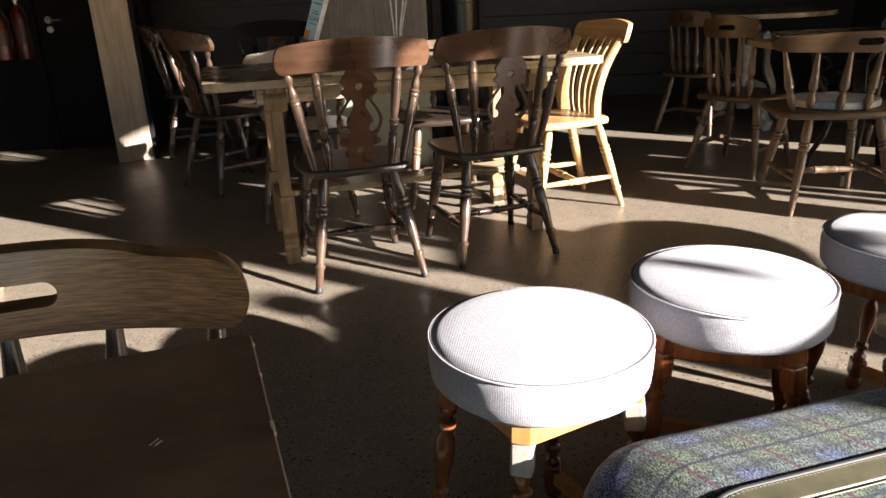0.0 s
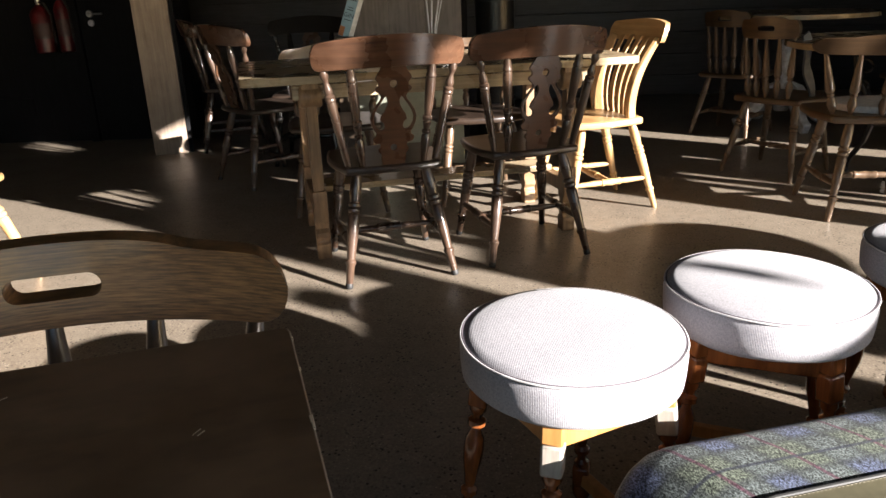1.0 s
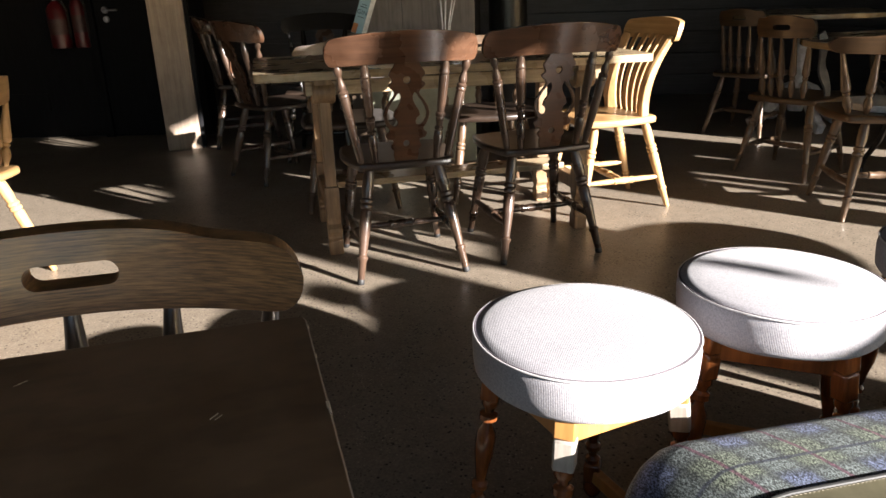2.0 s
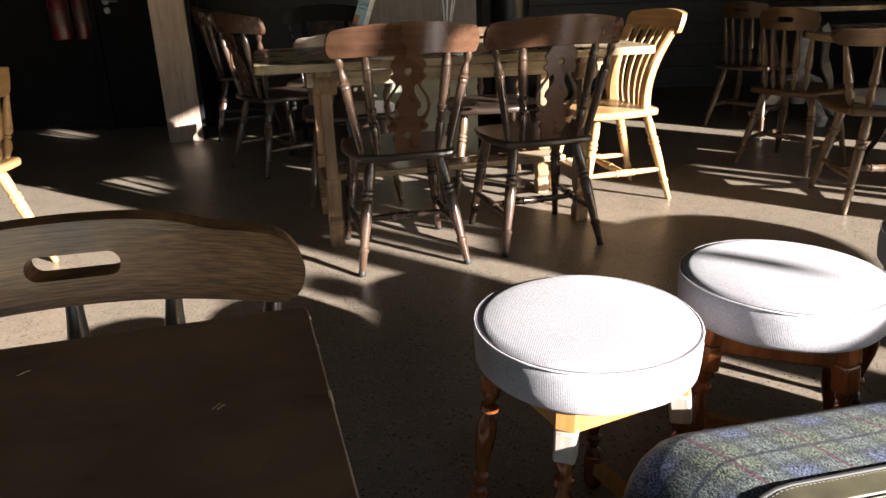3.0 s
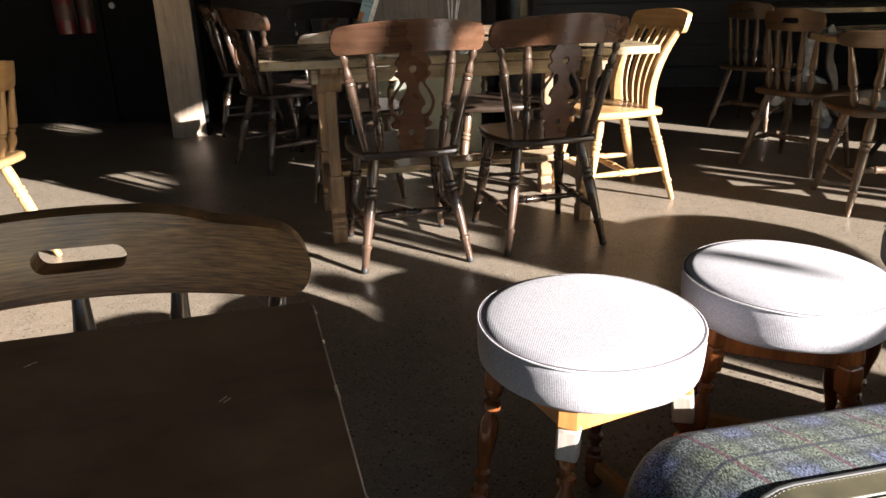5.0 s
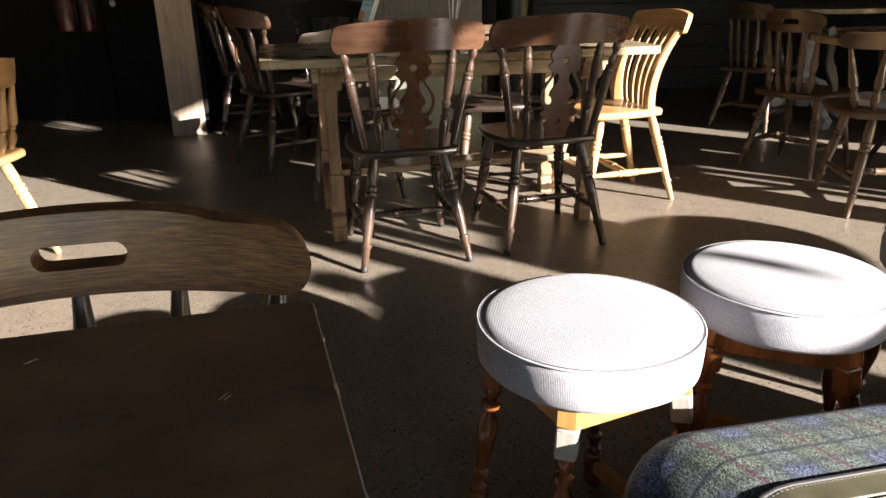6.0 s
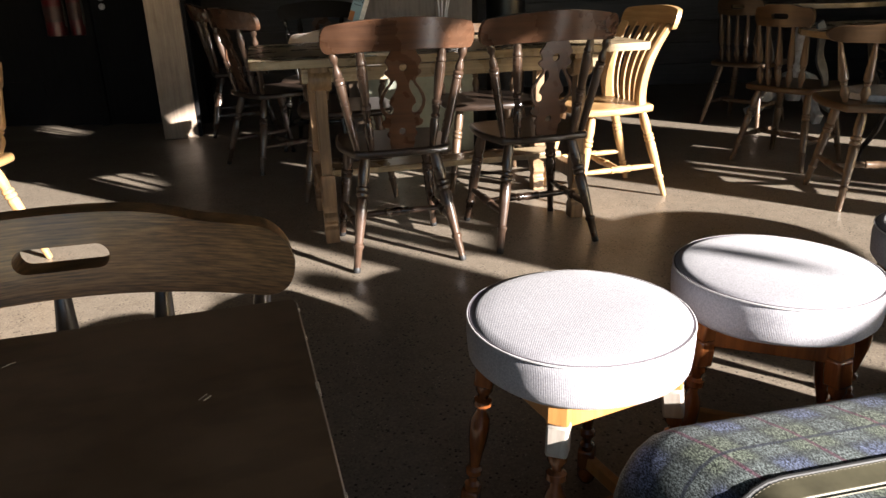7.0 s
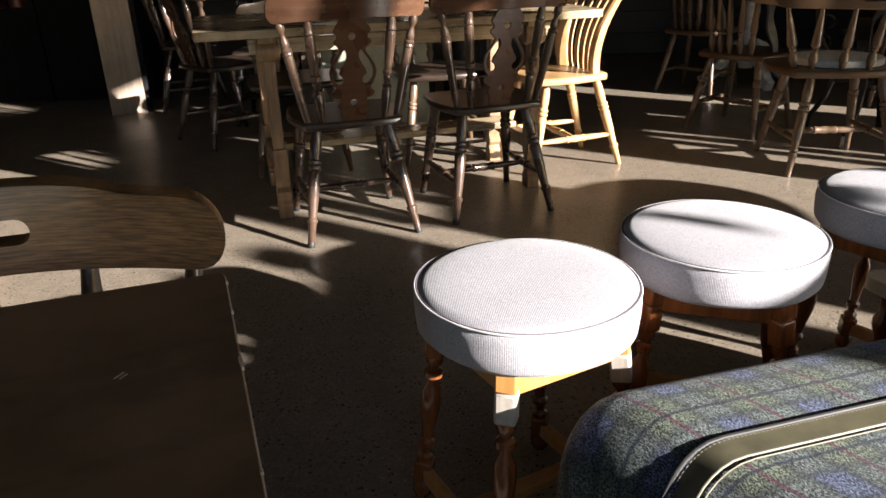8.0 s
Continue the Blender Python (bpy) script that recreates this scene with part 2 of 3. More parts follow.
def tweed():
    m, nt, b = material("green_blue_plaid_tweed", 0.95)
    tc = nt.nodes.new("ShaderNodeTexCoord")
    sep = nt.nodes.new("ShaderNodeSeparateXYZ")
    nt.links.new(tc.outputs["UV"], sep.inputs[0])

    def stripes(sock, period, centre, width, soft):
        a = node(nt, "ShaderNodeMath")
        a.operation = "MULTIPLY_ADD"
        a.inputs[1].default_value, a.inputs[2].default_value = 1 / period, centre
        nt.links.new(sock, a.inputs[0])
        f = node(nt, "ShaderNodeMath")
        f.operation = "FRACT"
        nt.links.new(a.outputs[0], f.inputs[0])
        d = node(nt, "ShaderNodeMath")
        d.operation = "SUBTRACT"
        d.inputs[1].default_value = 0.5
        nt.links.new(f.outputs[0], d.inputs[0])
        e = node(nt, "ShaderNodeMath")
        e.operation = "ABSOLUTE"
        nt.links.new(d.outputs[0], e.inputs[0])
        r = node(nt, "ShaderNodeMapRange")
        for k, x in (("From Min", width + soft), ("From Max", width), ("To Min", 0.0), ("To Max", 1.0)):
            r.inputs[k].default_value = x
        nt.links.new(e.outputs[0], r.inputs["Value"])
        return r.outputs["Result"]

    fuzz = noise_of(nt, coords(nt, (1.0, 0.5, 1.0), (0, 0, 35)), 560.0, 3.0, 0.85)
    fuzz2 = noise_of(nt, coords(nt), 60.0, 4.0, 0.7)
    col = ramp(nt, fuzz, [(0.45, (0.006, 0.008, 0.006)), (0.6, (0.19, 0.22, 0.17))])
    blue = ramp(nt, fuzz, [(0.45, (0.004, 0.005, 0.011)), (0.6, (0.15, 0.18, 0.3))])
    dim = ramp(nt, fuzz, [(0.43, (0.004, 0.005, 0.007)), (0.61, (0.055, 0.063, 0.072))])
    u, v = sep.outputs["X"], sep.outputs["Y"]
    P = 0.109
    su, sv = stripes(u, P, 0.128, 0.15, 0.08), stripes(v, P, 0.95, 0.17, 0.1)
    both = mix(nt, 1.0, mix(nt, 1.0, su, sv, "MULTIPLY"), (0.62, 0.62, 0.62), "MULTIPLY")
    either = mix(nt, 1.0, mix(nt, 1.0, su, sv, "ADD"), (0.3, 0.3, 0.3), "MULTIPLY")
    col = mix(nt, mix(nt, 1.0, both, either, "ADD"), col, blue)
    # dim bands edge the blue checks on both ways of the weave
    for way, at in ((u, 0.33), (u, 0.925), (v, 0.17), (v, 0.72)):
        col = mix(nt, mix(nt, 1.0, stripes(way, P, at, 0.02, 0.06), (0.6, 0.6, 0.6), "MULTIPLY"), col, dim)
    for s, ink, k in ((stripes(u, P, 0.628, 0.016, 0.02), (0.075, 0.02, 0.042), 0.8), (stripes(v, P, 0.4, 0.012, 0.02), (0.01, 0.012, 0.03), 0.8)):
        flecked = mix(nt, 1.0, ramp(nt, fuzz, [(0.43, (0.25, 0.25, 0.25)), (0.61, (1.9, 1.9, 1.9))]), ink, "MULTIPLY")
        col = mix(nt, mix(nt, 1.0, s, (k, k, k), "MULTIPLY"), col, flecked)
    col = mix(nt, 0.12, col, ramp(nt, fuzz2, [(0.3, (0.015, 0.02, 0.014)), (0.7, (0.14, 0.16, 0.14))]))
    nt.links.new(col, b.inputs["Base Color"])
    relief(nt, b, fuzz, 0.5, 0.001)
    b.inputs["Sheen Weight"].default_value = 0.05
    b.inputs["Specular IOR Level"].default_value = 0.15
    return m


FLOOR, RIB, RIB_SIDE, TWEED = concrete(), ribbed(), ribbed(True), tweed()


# ---- mesh makers ----
def part(name, bm, mat, parent=None, label="", bevel=0.0, angle=35, segments=2):
    me = bpy.data.meshes.new(name)
    bmesh.ops.recalc_face_normals(bm, faces=bm.faces)
    bm.to_mesh(me)
    bm.free()
    me.shade_smooth()
    me.set_sharp_from_angle(angle=radians(angle))
    me.materials.append(mat)
    ob = new(name, me)
    if parent:
        ob.parent = parent
    if label:
        tagged(ob, label)
    if bevel:
        mod = ob.modifiers.new("edge", "BEVEL")
        mod.width, mod.segments, mod.limit_method, mod.angle_limit = bevel, segments, "ANGLE", radians(40)
    return ob


def thing(name, label, category, group="", kind="", at=None):
    ob = tagged(new(name), label, category, group, kind)
    ob.empty_display_size = 0.1
    if at is not None:
        ob.matrix_world = at
    return ob


def box(x0, x1, y0, y1, z0, z1, bm=None):
    bm = bm or bmesh.new()
    vs = [bm.verts.new((x, y, z)) for z in (z0, z1) for x, y in ((x0, y0), (x1, y0), (x1, y1), (x0, y1))]
    for f in ((0, 3, 2, 1), (4, 5, 6, 7), (0, 1, 5, 4), (1, 2, 6, 5), (2, 3, 7, 6), (3, 0, 4, 7)):
        bm.faces.new([vs[i] for i in f])
    return bm


def beam(p, q, w, d, bm=None):
    """A square bar from p to q."""
    bm = bm or bmesh.new()
    p, q = Vector(p), Vector(q)
    rot = (q - p).to_track_quat("Z", "Y").to_matrix().to_4x4()
    n = len(bm.verts)
    box(-w / 2, w / 2, -d / 2, d / 2, 0, (q - p).length, bm)
    bm.verts.ensure_lookup_table()
    m = Matrix.Translation(p) @ rot
    for v in bm.verts[n:]:
        v.co = m @ v.co
    return bm


def turned(p, q, profile, segs=14, bm=None):
    """A turned piece from p to q; profile: (share of the length, radius)."""
    bm = bm or bmesh.new()
    p, q = Vector(p), Vector(q)
    rot = (q - p).to_track_quat("Z", "Y").to_matrix()
    rings = []
    for t, r in profile:
        c = p + (q - p) * t
        rings.append([bm.verts.new(c + rot @ Vector((r * math.cos(a), r * math.sin(a), 0)))
                      for a in (2 * math.pi * i / segs for i in range(segs))])
    for a, b in zip(rings, rings[1:]):
        for i in range(segs):
            bm.faces.new((a[i], a[(i + 1) % segs], b[(i + 1) % segs], b[i]))
    bm.faces.new(rings[0][::-1])
    bm.faces.new(rings[-1])
    return bm


def cutout(outline, holes=(), thick=0.02, shape=None):
    """A board cut to an outline with holes, in x and z, centred on y = 0; shape moves its points."""
    bm = bmesh.new()
    edges = []
    for loop in (outline, *holes):
        vs = [bm.verts.new((x, -thick / 2, z)) for x, z in loop]
        edges += [bm.edges.new((a, b)) for a, b in zip(vs, vs[1:] + vs[:1])]
    bmesh.ops.triangle_fill(bm, use_beauty=True, use_dissolve=False, edges=edges)
    out = bmesh.ops.extrude_face_region(bm, geom=bm.faces[:])
    for v in out["geom"]:
        if isinstance(v, bmesh.types.BMVert):
            v.co.y += thick
    if shape:
        for v in bm.verts:
            v.co = shape(v.co)
    return bm


def oval(cx, cz, rx, rz, n=20):
    return [(cx + rx * math.cos(2 * math.pi * i / n), cz + rz * math.sin(2 * math.pi * i / n)) for i in range(n)]


def pill(cx, cz, rx, rz, n=8):
    pts = []
    for i in range(n + 1):
        a = -math.pi / 2 + math.pi * i / n
        pts.append((cx + rx - rz + rz * math.cos(a), cz + rz * math.sin(a)))
    for i in range(n + 1):
        a = math.pi / 2 + math.pi * i / n
        pts.append((cx - rx + rz + rz * math.cos(a), cz + rz * math.sin(a)))
    return pts


def strip(path, w, t, bm=None, side=(1, 0, 0)):
    """A flat bar of width w and thickness t along a list of points."""
    bm = bm or bmesh.new()
    path = [Vector(p) for p in path]
    rows = []
    for i, p in enumerate(path):
        d = (path[min(i + 1, len(path) - 1)] - path[max(i - 1, 0)]).normalized()
        s = Vector(side)
        s = (s - d * s.dot(d)).normalized()
        n = d.cross(s)
        ww = w(i / (len(path) - 1)) if callable(w) else w
        rows.append([bm.verts.new(p + s * a * ww / 2 + n * b * t / 2) for a, b in ((-1, -1), (1, -1), (1, 1), (-1, 1))])
    for a, b in zip(rows, rows[1:]):
        for i in range(4):
            bm.faces.new((a[i], a[(i + 1) % 4], b[(i + 1) % 4], b[i]))
    bm.faces.new(rows[0][::-1])
    bm.faces.new(rows[-1])
    return bm


def tube(path, r, segs=8, closed=False, bm=None):
    bm = bm or bmesh.new()
    path = [Vector(p) for p in path]
    n = len(path)
    rings = []
    for i, p in enumerate(path):
        a = path[(i + 1) % n] if closed or i + 1 < n else p
        b = path[i - 1] if closed or i else p
        rot = (a - b).to_track_quat("Z", "Y").to_matrix()
        rings.append([bm.verts.new(p + rot @ Vector((r * math.cos(k), r * math.sin(k), 0)))
                      for k in (2 * math.pi * j / segs for j in range(segs))])
    pairs = list(zip(rings, rings[1:])) + ([(rings[-1], rings[0])] if closed else [])
    for a, b in pairs:
        for i in range(segs):
            bm.faces.new((a[i], a[(i + 1) % segs], b[(i + 1) % segs], b[i]))
    if not closed:
        bm.faces.new(rings[0][::-1])
        bm.faces.new(rings[-1])
    return bm


# profiles of turned work, as shares of the length from the foot up
LEG = [(0, .012), (.03, .0135), (.2, .0165), (.215, .021), (.235, .021), (.25, .016), (.45, .0215), (.62, .0235), (.64, .019), (.655, .025),
       (.675, .025), (.69, .02), (.7, .025), (.72, .025), (.735, .019), (.8, .023), (.9, .0215), (1, .016)]
VASE = [(0, .01), (.08, .013), (.18, .021), (.25, .018), (.31, .011), (.33, .017), (.35, .017), (.37, .013), (.4, .021), (.43, .0225), (.45, .0205), (.47, .022),
        (.6, .018), (.75, .0145), (.88, .0112), (1, .009)]
BACK_POST = [(0, .0115), (.12, .0145), (.35, .0165), (.66, .0175), (.675, .0165), (.685, .0195), (.7, .0195), (.71, .0175), (.72, .0195), (.735, .0195), (.75, .0135),
             (.77, .0165), (.8, .0155), (.85, .0095), (.88, .0095), (.9, .0145), (.935, .0165), (.97, .0135), (1, .009)]
INNER = [(0, .0115), (.12, .015), (.22, .018), (.28, .0165), (.3, .012), (.312, .017), (.33, .017), (.345, .0115), (.38, .0135), (.415, .0165), (.43, .013), (.44, .0185),
         (.47, .0185), (.485, .013), (.56, .016), (.7, .0185), (.82, .0188), (.845, .016), (.855, .019), (.872, .019), (.885, .0155), (.93, .0158), (.97, .012), (1, .0085)]
STRETCHER = [(0, .009), (.12, .012), (.3, .0145), (.36, .0135), (.375, .018), (.4, .018), (.42, .015), (.5, .0185), (.58, .015), (.6, .018),
             (.625, .018), (.64, .0135), (.7, .0145), (.88, .012), (1, .009)]


def along(p, q, t):
    return Vector(p) + (Vector(q) - Vector(p)) * t


def seat_outline(fw, rw, y0, y1, n=10, bulge=0.02):
    pts = []
    for i in range(n + 1):
        a = i / n
        x = rw * (2 * a - 1)
        pts.append((x, y0 - bulge * (1 - (2 * a - 1) ** 2)))
    for i in range(1, n):
        a = i / n
        pts.append((rw + (fw - rw) * a + 0.03 * math.sin(math.pi * a), y0 + (y1 - y0) * a))
    for i in range(n + 1):
        a = i / n
        pts.append((fw * (1 - 2 * a), y1 + bulge * 1.2 * (1 - (2 * a - 1) ** 2)))
    for i in range(1, n):
        a = 1 - i / n
        pts.append((-(rw + (fw - rw) * a + 0.03 * math.sin(math.pi * a)), y0 + (y1 - y0) * a))
    return pts


def seat_board(pts, z, thick):
    """A horizontal seat from an outline in x and y, slightly dished."""
    return cutout(pts, (), thick, lambda c: Vector((c.x, c.z, z - thick / 2 - c.y)))


def under_frame(chair, legs, leg_mat, profile=LEG, low=0.36, top=0.435, rubber=False):
    """legs: (foot, head) front left, front right, rear left, rear right; with side stretchers and one across."""
    for foot, head in legs:
        leg = part("leg", turned(foot, head, profile), leg_mat, chair)
        if rubber:
            part("rubber_foot", turned(foot, along(foot, head, .045), [(0, .0125), (.2, .0145), (.85, .0148), (1, .0138)]), RUBBER, leg, "black rubber foot")
    sides = []
    for f, r in ((0, 2), (1, 3)):
        a, b = along(*legs[f], low), along(*legs[r], low)
        part("stretcher", turned(a, b, STRETCHER, 12), leg_mat, chair)
        sides.append(along(a, b, 0.5))
    part("stretcher", turned(sides[0], sides[1], STRETCHER, 12), leg_mat, chair)


def crest(half, z_mid, drop, height, end_h, n=36):
    """Outline of a chair's top rail: arched, with rounded ends."""
    top, low = [], []
    for i in range(n + 1):
        s = math.sin(math.pi / 2 * (-1 + 2 * i / n))
        x = half * s
        zc = z_mid - drop * s * s
        e = max(0.0, (abs(s) - 0.915) / 0.085)
        h = (height + (end_h - height) * abs(s) ** 2) * math.sqrt(max(0.0, 1 - e * e * 0.94))
        top.append((x, zc + h / 2))
        low.append((x, zc - h / 2))
    return low + top[::-1]


def fiddleback(label, mat=DARK, mat_x=DARK_X):
    chair = thing("dining_chair", label, "chair", "dark fiddleback chairs round the long table")
    part("seat", seat_board(seat_outline(.205, .185, -.175, .2), .462, .03), DARK_SEAT, chair, bevel=.011, segments=3)
    under_frame(chair, [((-.21, .235, 0), (-.16, .14, .437)), ((.21, .235, 0), (.16, .14, .437)),
                        ((-.215, -.23, 0), (-.135, -.12, .437)), ((.215, -.23, 0), (.135, -.12, .437))], mat, rubber=True)
    bend = lambda c: Vector((c.x, c.y - .285 + 1.15 * c.x * c.x - (c.z - .88) * .28, c.z))
    part("backrest", cutout(crest(.282, .888, .022, .112, .095), (), .026, bend), mat_x, chair, bevel=.008, segments=3)
    for s in (-1, 1):
        part("back_post", turned((s * .168, -.145, .455), (s * .243, -.2, .835), BACK_POST, 16), mat, chair)
        part("spindle", turned((s * .118, -.165, .455), (s * .15, -.243, .842), INNER, 16), mat, chair)
    z0, hh = .455, .4
    half = [(0, .042), (.08, .048), (.12, .047), (.145, .056), (.165, .058), (.2, .05), (.225, .051), (.24, .072), (.27, .079), (.29, .077), (.31, .066), (.335, .064), (.36, .073),
            (.42, .083), (.48, .086), (.54, .079), (.6, .064), (.645, .05), (.67, .046), (.7, .052), (.715, .06), (.735, .068), (.755, .066), (.775, .055), (.8, .056), (.835, .067),
            (.86, .064), (.9, .052), (.95, .042), (1, .037)]
    pts = [(w, z0 + hh * t) for t, w in half] + [(-w, z0 + hh * t) for t, w in half[::-1]]
    holes = [oval(0, z0 + hh * .19, .012, .012, 16), oval(0, z0 + hh * .79, .0135, .0135, 16)]
    slot_in = [(.365, .044), (.375, .036), (.4, .034), (.43, .038), (.455, .05), (.5, .046), (.55, .033), (.6, .023), (.64, .022), (.675, .028)]
    slot_out = [(.66, .036), (.63, .043), (.59, .055), (.53, .068), (.48, .074), (.43, .072), (.39, .063), (.37, .054)]
    for s in (-1, 1):
        holes.append([(s * w, z0 + hh * t) for t, w in slot_in + slot_out])
    lean = lambda c: Vector((c.x, c.y - .17 - (c.z - z0) * .26, c.z))
    part("splat", cutout(pts, holes, .012, lean), DARK_X, chair, bevel=.002)
    return chair


def mates_chair(label, mat, mat_x, group, pad=False, half=.275, lift=0.0, spindles=5, seat_mat=None, rail=.03, up=.05, down=.056, slot=.054, slot_at=0.0):
    """A low-backed spindle chair with a curved rail and a hand slot."""
    chair = thing("mates_chair", label, "chair", group)
    wide = max(1.0, half / .31)
    part("seat", seat_board(seat_outline(.225 * wide, .215 * wide, -.2, .2, 12, .035), .458, .034), seat_mat or mat_x, chair, bevel=.013, segments=3)
    under_frame(chair, [((-.23, .235, 0), (-.16, .14, .43)), ((.23, .235, 0), (.16, .14, .43)),
                        ((-.235, -.235, 0), (-.155, -.13, .43)), ((.235, -.235, 0), (.155, -.13, .43))], mat)
    n, top, low = 44, [], []
    zr = .762 + lift
    for i in range(n + 1):
        s = math.sin(math.pi / 2 * (-1 + 2 * i / n))
        e = max(0.0, (abs(s) - .84) / .16)
        k = max(0.0, 1 - e ** 2.6) ** .5 * .97 + .03
        hump = .011 * max(0.0, 1 - (s / .62) ** 4) if abs(s) < .62 else 0
        top.append((half * s, zr + hump + up * k - .006 * s * s))
        low.append((half * s, zr - down * k + .004 * s * s))
    curve = min(1.4, .105 / half ** 2)
    bend = lambda c: Vector((c.x, c.y - .27 + curve * c.x * c.x - (c.z - zr) * .18, c.z))
    part("backrest", cutout(low + top[::-1], [pill(slot_at, zr, slot, .0145)], rail, bend), mat_x, chair, bevel=.36 * rail, segments=4)
    for i in range(spindles):
        x = half * .86 * (2 * i / (spindles - 1) - 1)
        xs = max(-.235, min(.235, x * .82 * wide ** .5))
        part("spindle", turned((xs, -.2 + 1.3 * xs * xs, .45), (x, -.262 + curve * x * x, zr - down + .009), VASE, 16), mat, chair)
    if lift > .05:
        wave = []
        for i in range(13):
            q = i / 12
            wave.append((half * .97 + .012 * math.sin(q * 9), -.262 + curve * half * half + .06 + .16 * q, zr - .03 - (zr - .48) * q))
        part("side_board", strip(wave, lambda s: .05 + .012 * math.sin(s * 12), .016, side=(.3, 1, 0)), BLUEGREY, chair, "pale wavy side board", bevel=.003)
    if pad:
        pts = [(.2 * math.cos(a), .19 * math.sin(a)) for a in (2 * math.pi * i / 28 for i in range(28))]
        part("seat_pad", seat_board(pts, .49, .03), PAD, chair, "pale grey round seat pad", bevel=.012, segments=3)
    return chair


def slat_chair(label):
    chair = thing("kitchen_chair", label, "chair")
    part("seat", seat_board(seat_outline(.205, .185, -.17, .2), .465, .034), PINE_X, chair, bevel=.011, segments=3)
    under_frame(chair, [((-.2, .225, 0), (-.15, .14, .437)), ((.2, .225, 0), (.15, .14, .437)),
                        ((-.19, -.26, 0), (-.14, -.13, .437)), ((.19, -.26, 0), (.14, -.13, .437))], PINE)
    bend = lambda c: Vector((c.x, c.y - .28 + .9 * c.x * c.x - (c.z - .86) * .3, c.z))
    part("backrest", cutout(crest(.24, .862, .01, .1, .085), (), .026, bend), PINE_X, chair, bevel=.009, segments=3)

    def line(x0, x1):
        pts = []
        for i in range(11):
            t = i / 10
            z = .455 + .378 * t
            x = x0 + (x1 - x0) * t
            pts.append((x, -.135 - .112 * t ** 1.4 + .03 * math.sin(math.pi * t) + .8 * x * x, z))
        return pts
    for i in range(5):
        k = (i - 2) / 2
        part("slat", strip(line(k * .095, k * .135), .036, .009), PINE, chair, bevel=.003)
    for s in (-1, 1):
        part("back_post", strip(line(s * .16, s * .2), lambda t: .062 - .024 * t + .014 * math.sin(math.pi * t), .024, side=(.5 * s, .8, 0)), PINE, chair, bevel=.006)
    return chair


def stool(at, bare=False):
    st = thing("bar_stool", "low stool with off-white ribbed cloth seat and red-brown legs", "stool", "padded low stools", at=at)
    R, UP = .193, .054
    bm = bmesh.new()
    prof = [(0, .4695), (.05, .4693), (.1, .4682), (.14, .4662), (.172, .463), (.188, .459), (R, .452), (R + .003, .435), (R + .002, .408), (R, .388), (R - .007, .3795), (.1, .378), (0, .378)]
    prof = [(r, z + UP) for r, z in prof]
    segs, rings = 56, []
    for r, z in prof:
        if r == 0:
            rings.append([bm.verts.new((0, 0, z))])
        else:
            rings.append([bm.verts.new((r * math.cos(a), r * math.sin(a), z + (.0012 * math.sin(5 * a + 9 * z) if z < .5 else 0)))
                          for a in (2 * math.pi * i / segs for i in range(segs))])
    for a, b in zip(rings, rings[1:]):
        for i in range(segs):
            j = (i + 1) % segs
            if len(a) == 1:
                bm.faces.new((a[0], b[i], b[j]))
            elif len(b) == 1:
                bm.faces.new((a[i], b[0], a[j]))
            else:
                bm.faces.new((a[i], b[i], b[j], a[j]))
    for f in bm.faces:
        z = f.calc_center_median().z
        f.material_index = 1 if .44 < z < .506 else 0
    cushion = part("cushion", bm, RIB, st, "off-white ribbed cloth cushion", angle=80)
    cushion.data.materials.append(RIB_SIDE)
    ring = [((R + .001) * math.cos(a), (R + .001) * math.sin(a), .4555 + UP + .0012 * math.sin(3 * a)) for a in (2 * math.pi * i / 64 for i in range(64))]
    part("piping", tube(ring, .0019, 8, True), WHITEPIPE, cushion, "white piping round the cushion edge")
    # thin dark ring that paints the shadow between piping and cushion top
    gap_shade = [(x * .984, y * .984, z + .0016) for x, y, z in ring]
    part("gap_shade", tube(gap_shade, .0009, 6, True), GAP_SHADE, cushion, "dark line inside the piping, painting the shadow of the gap")
    k, f = .113, .15
    prof = [(0, .015), (.04, .021), (.08, .021), (.11, .013), (.15, .013), (.18, .022), (.22, .022), (.25, .014), (.36, .018), (.5, .025), (.6, .0265), (.68, .024), (.75, .013), (.78, .013), (.8, .023), (.845, .023), (.865, .013), (.9, .016), (.93, .022), (1, .021)]
    for sx, sy in ((-1, -1), (1, -1), (1, 1), (-1, 1)):
        head, foot = (sx * k, sy * k, .432), (sx * f, sy * f, 0)
        P = lambda t: along(foot, head, t)
        leg = part("leg", turned(P(.2), P(.8), [(t, r * .76) for t, r in prof], 18), STOOLWOOD, st)
        # near stool's front leg heads and apron take the sunlit colour
        part("leg_head", beam(P(.91), P(1), .037, .037), STOOL_SUNLIT if bare and sy < 0 else STOOLWOOD, leg, bevel=.004)
        part("leg_block", beam(P(.782), P(.91), .0365, .0365), WORN if bare and sy < 0 else STOOLWOOD, leg, "scuffed bare wood block" if bare and sy < 0 else "", bevel=.005)
        part("foot_block", beam(P(.1), P(.22), .036, .036), STOOLWOOD, leg, bevel=.005)
        part("foot", turned(P(0), P(.1), [(0, .012), (.3, .019), (.7, .021), (1, .016)]), STOOLWOOD, leg)
    for i in range(4):
        c = [(-1, -1), (1, -1), (1, 1), (-1, 1)]
        a, b = c[i], c[(i + 1) % 4]
        part("apron", beam((a[0] * .111, a[1] * .111, .405), (b[0] * .111, b[1] * .111, .405), .022, .05), STOOL_SUNLIT if bare else STOOLWOOD, st, bevel=.003)
    g = .144
    for s in (-1, 1):
        part("stretcher", beam((s * g, -g, .062), (s * g, g, .062), .02, .032), STOOL_SUNLIT, st, bevel=.003)
